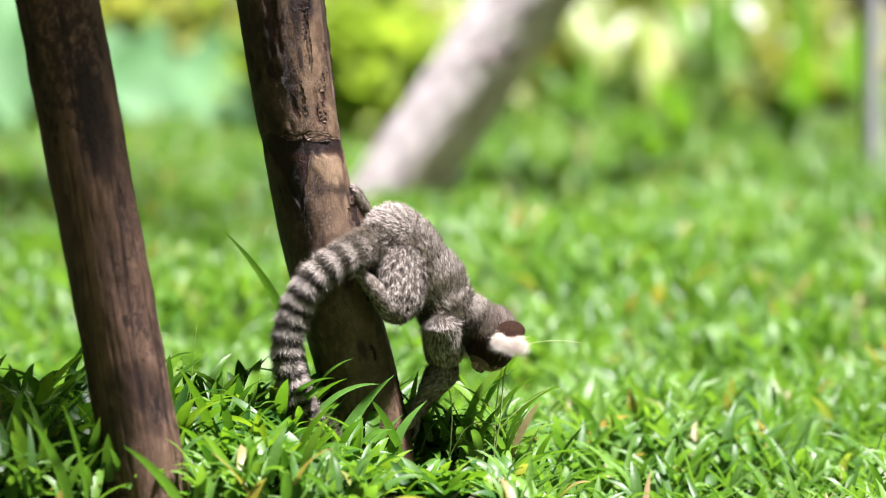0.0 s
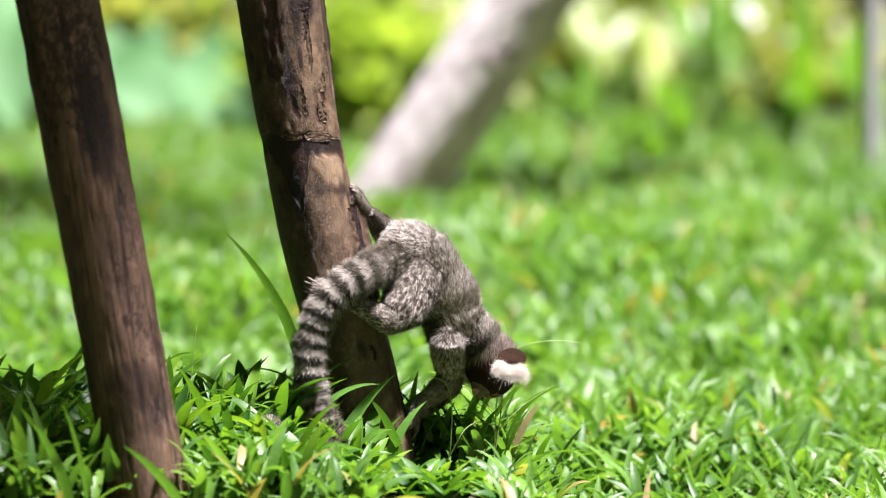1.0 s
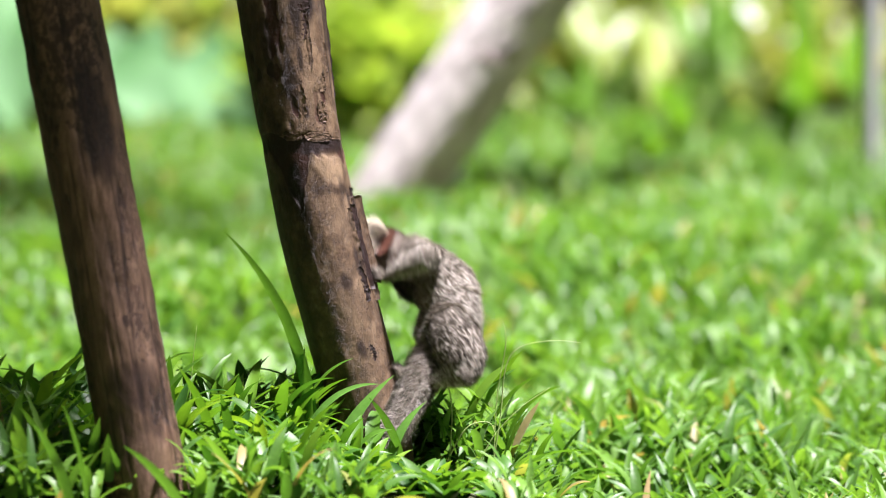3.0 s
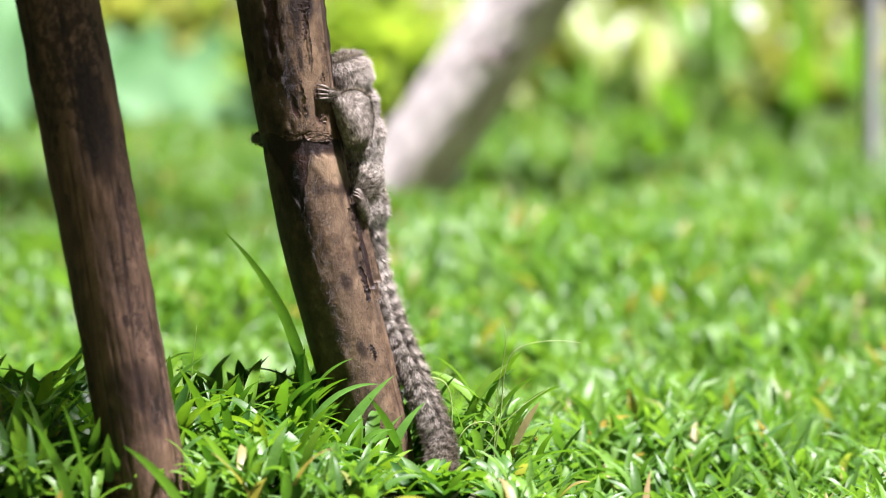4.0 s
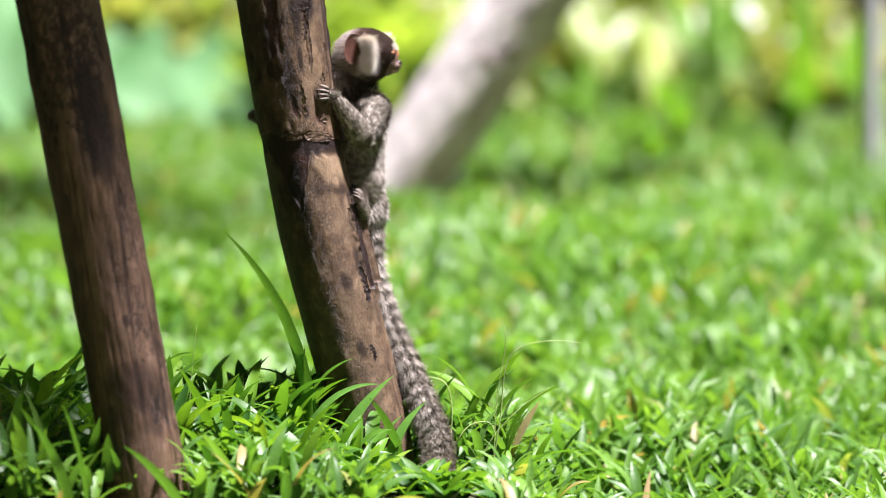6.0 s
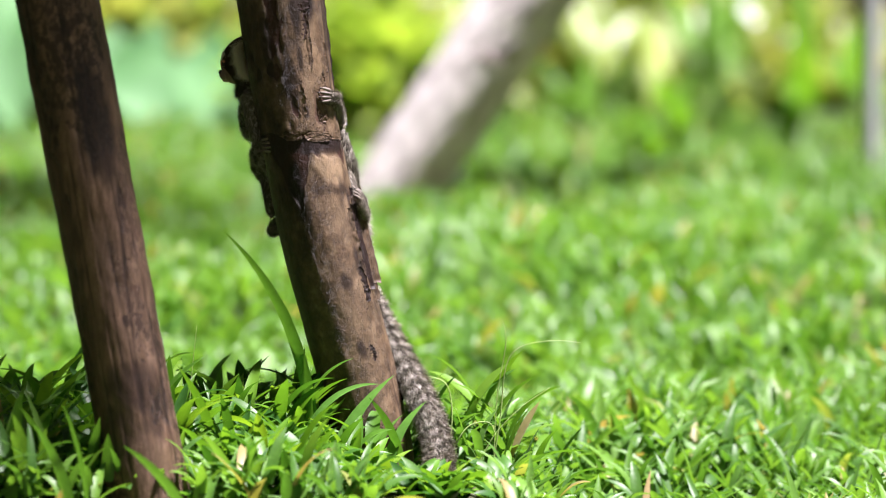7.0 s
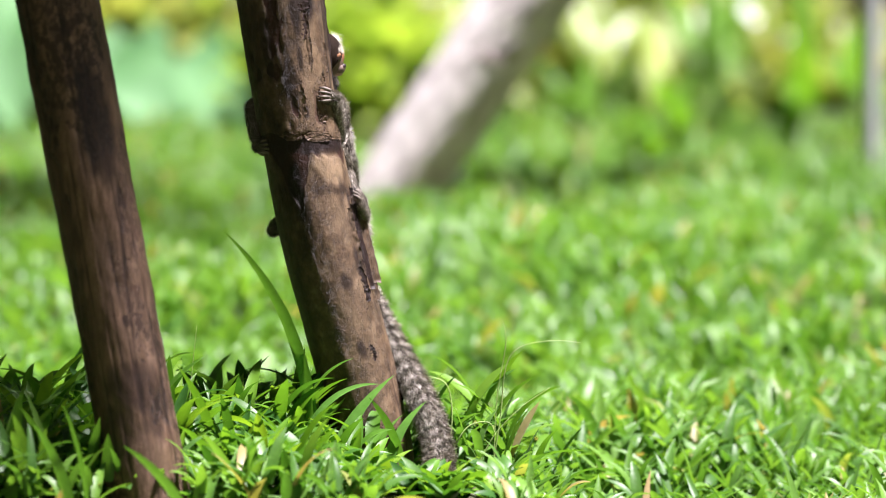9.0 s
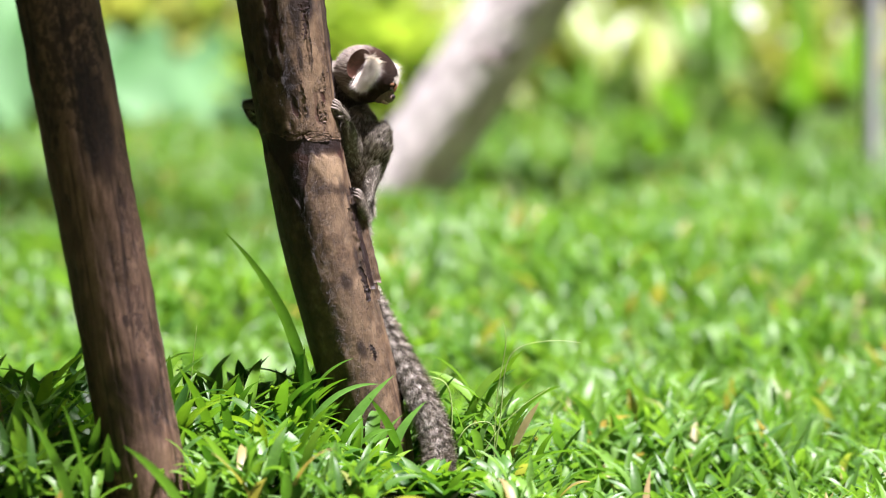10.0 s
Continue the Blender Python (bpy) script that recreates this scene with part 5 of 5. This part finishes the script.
POSES['face_out'] = dict(
    tail=TAIL_DOWN_LOW, spine=[(-0.0718, 0.035, 0.2181), (-0.0688, 0.042, 0.2542), (-0.0678, 0.042, 0.2886), (-0.0667, 0.038, 0.3231), (-0.0656, 0.034, 0.3495)],
    back=((0.75, 0.65, 0), (0.3, 0.95, 0.2)), head=((-0.0585, 0.025, 0.3648), (0.06, -1, -0.14), (0.26, 0, 1)),
    arm_right=((-0.1621, 0.012, 0.3149), (-0.6, 0.8, -0.5), (0.9, -0.6, 0)),
    arm_left=((-0.1004, -0.024, 0.333), (0.35, -0.45, -1.0), (-0.65, -0.75, 0.15)),
    leg_right=((-0.1324, 0.034, 0.2105), (0.6, 0.9, 0.4), (0.5, -0.8, 0.3)),
    leg_left=((-0.0715, -0.006, 0.2345), (-0.1, 0.75, 0.6), (-0.25, -0.4, 0.85)),
)
POSES['profile'] = dict(
    tail=TAIL_DOWN_LOW, spine=[(-0.0728, 0.035, 0.2191), (-0.0719, 0.042, 0.2557), (-0.0728, 0.042, 0.2896), (-0.0738, 0.04, 0.3231), (-0.0727, 0.036, 0.3494)],
    back=((0.75, 0.65, 0), (-0.2, 0.9, 0.2)), head=((-0.0605, 0.03, 0.3657), (1, -0.2, 0.02), (0, 0, 1)),
    arm_right=((-0.1631, 0.012, 0.3164), (-0.6, 0.8, -0.5), (0.9, -0.6, 0)),
    arm_left=((-0.1004, -0.024, 0.333), (0.35, -0.45, -1.0), (-0.65, -0.75, 0.15)),
    leg_right=((-0.1324, 0.034, 0.2105), (0.6, 0.9, 0.4), (0.5, -0.8, 0.3)),
    leg_left=((-0.0715, -0.006, 0.2345), (-0.1, 0.75, 0.6), (-0.25, -0.4, 0.85)),
)
POSES['peep_left'] = dict(
    tail=TAIL_STRAIGHT, spine=[(-0.1025, 0.052, 0.2171), (-0.1012, 0.062, 0.2598), (-0.1256, 0.064, 0.2918), (-0.1544, 0.06, 0.3143), (-0.1681, 0.05, 0.3389)],
    back=((0.5, 0.85, 0), (-0.1, 0.95, 0.2)), head=((-0.17, 0.035, 0.3605), (-1, -0.05, -0.12), (-0.1, 0, 1)),
    arm_right=((-0.1596, -0.014, 0.2873), (-0.1, 0.3, 1), (0.6, -0.8, 0.05)),
    arm_left=((-0.0985, -0.022, 0.331), (0.45, 0.45, -0.7), (-0.6, -0.8, 0.1)),
    leg_right=((-0.1467, 0.01, 0.2145), (0.3, 0.7, 0.8), (0.5, -0.8, 0.3)),
    leg_left=((-0.0715, -0.006, 0.2345), (-0.42, 0.62, 0.54), (-0.25, -0.4, 0.85)),
)
POSES['hide_left'] = dict(
    tail=TAIL_STRAIGHT, spine=[(-0.1025, 0.052, 0.2171), (-0.1013, 0.065, 0.2597), (-0.1216, 0.068, 0.2927), (-0.1403, 0.066, 0.3207), (-0.1493, 0.062, 0.3412)],
    back=((0.5, 0.85, 0), (-0.1, 0.95, 0.2)), head=((-0.1562, 0.058, 0.3615), (-0.85, 0.4, 0), (0, 0, 1)),
    arm_right=((-0.1596, -0.014, 0.2873), (-0.1, 0.3, 1), (0.6, -0.8, 0.05)),
    arm_left=((-0.0985, -0.022, 0.331), (0.45, 0.45, -0.7), (-0.6, -0.8, 0.1)),
    leg_right=((-0.1467, 0.01, 0.2145), (0.3, 0.7, 0.8), (0.5, -0.8, 0.3)),
    leg_left=((-0.0715, -0.006, 0.2345), (-0.42, 0.62, 0.54), (-0.25, -0.4, 0.85)),
)
POSES['peep_right'] = dict(
    tail=TAIL_STRAIGHT, spine=[(-0.1005, 0.052, 0.2171), (-0.1012, 0.064, 0.2597), (-0.1089, 0.068, 0.2927), (-0.116, 0.068, 0.3207), (-0.1159, 0.066, 0.341)],
    back=((0.5, 0.85, 0), (0.2, 0.95, 0.2)), head=((-0.1165, 0.045, 0.3654), (0.97, -0.2, -0.1), (0, 0, 1)),
    arm_right=((-0.1607, -0.012, 0.2858), (-0.35, 0.3, 0.9), (0.6, -0.8, 0.05)),
    arm_left=((-0.0985, -0.022, 0.331), (-0.1, 1, -0.3), (-0.6, -0.8, 0.15)),
    leg_right=((-0.1467, 0.01, 0.2145), (0.6, 0.9, 0.4), (0.5, -0.8, 0.3)),
    leg_left=((-0.0715, -0.006, 0.2345), (-0.42, 0.62, 0.54), (-0.25, -0.4, 0.85)),
)
POSES['lean_right'] = dict(
    tail=TAIL_STRAIGHT, spine=[(-0.0883, 0.05, 0.2223), (-0.0874, 0.06, 0.2599), (-0.0904, 0.06, 0.293), (-0.0908, 0.056, 0.3185), (-0.0871, 0.05, 0.3349)],
    back=((0.6, 0.8, 0), (0.1, 0.95, 0.3)), head=((-0.0665, 0.03, 0.3481), (0.85, -0.25, -0.45), (0.45, 0, 0.9)),
    arm_right=((-0.1673, 0.004, 0.3217), (0.4, 0.9, -0.2), (0.9, -0.6, 0)),
    arm_left=((-0.0909, -0.008, 0.3176), (0.2, 0.8, -0.7), (-0.6, -0.4, 0.7)),
    leg_right=((-0.1324, 0.034, 0.2105), (0.6, 0.9, 0.4), (0.5, -0.8, 0.3)),
    leg_left=((-0.0715, -0.006, 0.2345), (0.0, 0.5, 0.8), (-0.25, -0.4, 0.85)),
)

# ---- movement ----
TIMELINE = [(0.0, "crouch"), (0.15, "crouch"), (1.0, "stoop"), (1.6, "stoop"), (2.1, "stoop_low"), (2.35, "stoop_low"), (2.45, "glance"), (2.53, "glance"), (2.6, "gather"),
            (2.7, "curl"), (2.95, "turn"), (3.2, "climb"), (3.5, "climb_high"), (3.75, "cling"), (3.9, "cling"), (4.2, "cling_low"), (4.5, "cling_low"), (4.63, "face_out"), (4.95, "face_out"),
            (5.1, "profile"), (5.9, "profile"), (6.35, "peep_right"), (6.75, "hide_left"), (6.85, "hide_left"), (7.0, "peep_left"), (8.5, "peep_left"), (8.6, "hide_left"), (8.72, "peep_right"),
            (9.3, "peep_right"), (9.6, "lean_right"), (10.0, "lean_right")]


def vec(a):
    return Vector(a)


def curve_points(pts, per=10):
    P = [vec(p) for p in pts]
    out = []
    for i in range(len(P) - 1):
        p0, p1, p2, p3 = P[max(i - 1, 0)], P[i], P[i + 1], P[min(i + 2, len(P) - 1)]
        for k in range(per):
            t = k / per
            out.append(0.5 * (2 * p1 + (p2 - p0) * t + (2 * p0 - 5 * p1 + 4 * p2 - p3) * t * t + (3 * p1 - p0 - 3 * p2 + p3) * t ** 3))
    out.append(P[-1])
    return out


def resample(pts, count):
    """The same curve as count points at even steps."""
    C = curve_points(pts)
    acc = [0.0]
    for a, b in zip(C, C[1:]):
        acc.append(acc[-1] + (b - a).length)
    out, k = [], 0
    for i in range(count):
        s = acc[-1] * i / (count - 1)
        while k < len(C) - 2 and acc[k + 1] < s:
            k += 1
        out.append(C[k].lerp(C[k + 1], (s - acc[k]) / max(1e-9, acc[k + 1] - acc[k])))
    return out


def along(C, s):
    """Place and tangent at arc length s; straight on beyond the end."""
    for a, b in zip(C, C[1:]):
        d = (b - a).length
        if s <= d:
            return a + (b - a) * (s / d), (b - a).normalized()
        s -= d
    t = (C[-1] - C[-2]).normalized()
    return C[-1] + t * s, t


def axes(at, z, x):
    z = z.normalized()
    y = z.cross(x).normalized()
    x = y.cross(z)
    return Matrix.LocRotScale(at, Matrix((x, y, z)).transposed().to_quaternion(), None)


def head_quat(fwd, up):
    y = vec(fwd).normalized()
    x = y.cross(vec(up)).normalized()
    return Matrix((x, y, x.cross(y))).transposed().to_quaternion()


def bend(root, end, a, b, pole):
    """Elbow or knee of two rigid bones."""
    d = end - root
    n = min(d.length, (a + b) * 0.999)
    d.normalize()
    w = min(1.0, n / (0.6 * (a + b)))
    k = w * (a * a - b * b) / (2 * n) + n / 2
    p = pole - d * pole.dot(d) * w
    p.normalize()
    return root + d * k + p * math.sqrt(max(0.0, a * a - k * k))


def prepared(p):
    return dict(roll=0.0 if p["tail"] in (TAIL_ARCH, TAIL_LOWER, TAIL_HANG, TAIL_PULL, TAIL_LEAP) else 1.2 if p["tail"] is TAIL_SWING else 2.2 if p["tail"] is TAIL_TRAIL else math.pi, spine=resample(p["spine"], 13), tail=resample(p["tail"], 36), back=[vec(b) for b in p["back"]], head=vec(p["head"][0]), quat=head_quat(p["head"][1], p["head"][2]),
                limbs={k: [vec(v) for v in p[k]] for k in ("arm_right", "arm_left", "leg_right", "leg_left")})


def blended(a, b, t):
    mixv = lambda u, v: [p.lerp(q, t) for p, q in zip(u, v)]
    return dict(roll=a["roll"] + (b["roll"] - a["roll"]) * t, spine=mixv(a["spine"], b["spine"]), tail=mixv(a["tail"], b["tail"]), back=mixv(a["back"], b["back"]), head=a["head"].lerp(b["head"], t), quat=a["quat"].slerp(b["quat"], t),
                limbs={k: mixv(a["limbs"][k], b["limbs"][k]) for k in a["limbs"]})


def stem_axis(z):
    A = MIDDLE_AXIS
    for a, b in zip(A, A[1:]):
        if z <= b[2]:
            break
    t = (z - a[2]) / (b[2] - a[2])
    return Vector((a[0] + (b[0] - a[0]) * t, a[1] + (b[1] - a[1]) * t, z))


def placed(p):
    """Poses in the world for every keyed part."""
    out = {}
    S = p["spine"]
    total = sum((b - a).length for a, b in zip(S, S[1:]))
    mats = []
    for ob, row in zip(TORSO_PARTS, TORSO):
        at, tan = along(S, row[1] * total)
        nape = p["quat"] @ Vector((0, -0.75, 0.65))
        if row[0] == "neck":
            at = at + nape * 0.6 * CM
        m = axes(at, tan, nape if row[0] == "neck" else p["back"][0].lerp(p["back"][1], row[1]))
        out[ob] = m
        mats.append(m)
    room = sum((b - a).length for a, b in zip(p["tail"], p["tail"][1:]))
    pitch = min(TAIL_PITCH, room / TAIL_COUNT)
    for i, ob in enumerate(TAIL_PARTS):
        at, tan = along(p["tail"], (i + 0.2) * pitch)
        nxt, _ = along(p["tail"], (i + 1.0) * pitch)
        out[ob] = axes(at, nxt - at, Matrix.Rotation(p["roll"], 3, nxt - at) @ Vector((0.15, 1.0, 0.1)))
    out[HEAD] = Matrix.LocRotScale(p["head"], p["quat"], None)
    for side, tag in ((0, "right"), (1, "left")):
        sg = 1 if side == 0 else -1
        for kind, host, off, a, b, A, B, E in (("arm", mats[3], (-0.8, 1.7, 0.3), 5.0, 4.9, UPPER_ARM, FOREARM, PAW), ("leg", mats[0], (-1.5, 1.7, 1.3), 6.0, 6.1, THIGH, SHIN, FOOT)):
            end, pole, digits = p["limbs"][kind + "_" + tag]
            root = host @ (Vector((off[0], sg * off[1], off[2])) * CM)
            back = end - digits.normalized() * (0.7 if kind == "arm" else 1.2) * CM
            mid = bend(root, back, a * CM, b * CM, pole)
            out[A[side]] = axes(root, mid - root, pole)
            out[B[side]] = axes(mid, back - mid, pole)
            out[E[side]] = axes(back, digits, end - stem_axis(end.z))
    return out


def motions():
    ready = {k: prepared(v) for k, v in POSES.items()}
    step = 1 / 15
    times = sorted({round(i * step, 4) for i in range(151)} | {10.0})
    tracks, hips = {}, []
    for t in times:
        for (t0, a), (t1, b) in zip(TIMELINE, TIMELINE[1:]):
            if t <= t1:
                break
        u = min(1.0, max(0.0, (t - t0) / (t1 - t0)))
        u = u * u * (3 - 2 * u) if not 2.55 < t < 3.7 else u
        p = blended(ready[a], ready[b], u)
        base = p["spine"][0].copy()
        hips.append((t, Matrix.Translation(base)))
        inv = Matrix.Translation(-base)
        for ob, m in placed(p).items():
            tracks.setdefault(ob, []).append((t, inv @ m))
    walk(marmoset, hips)
    for ob, rows in tracks.items():
        walk(ob, rows)


motions()
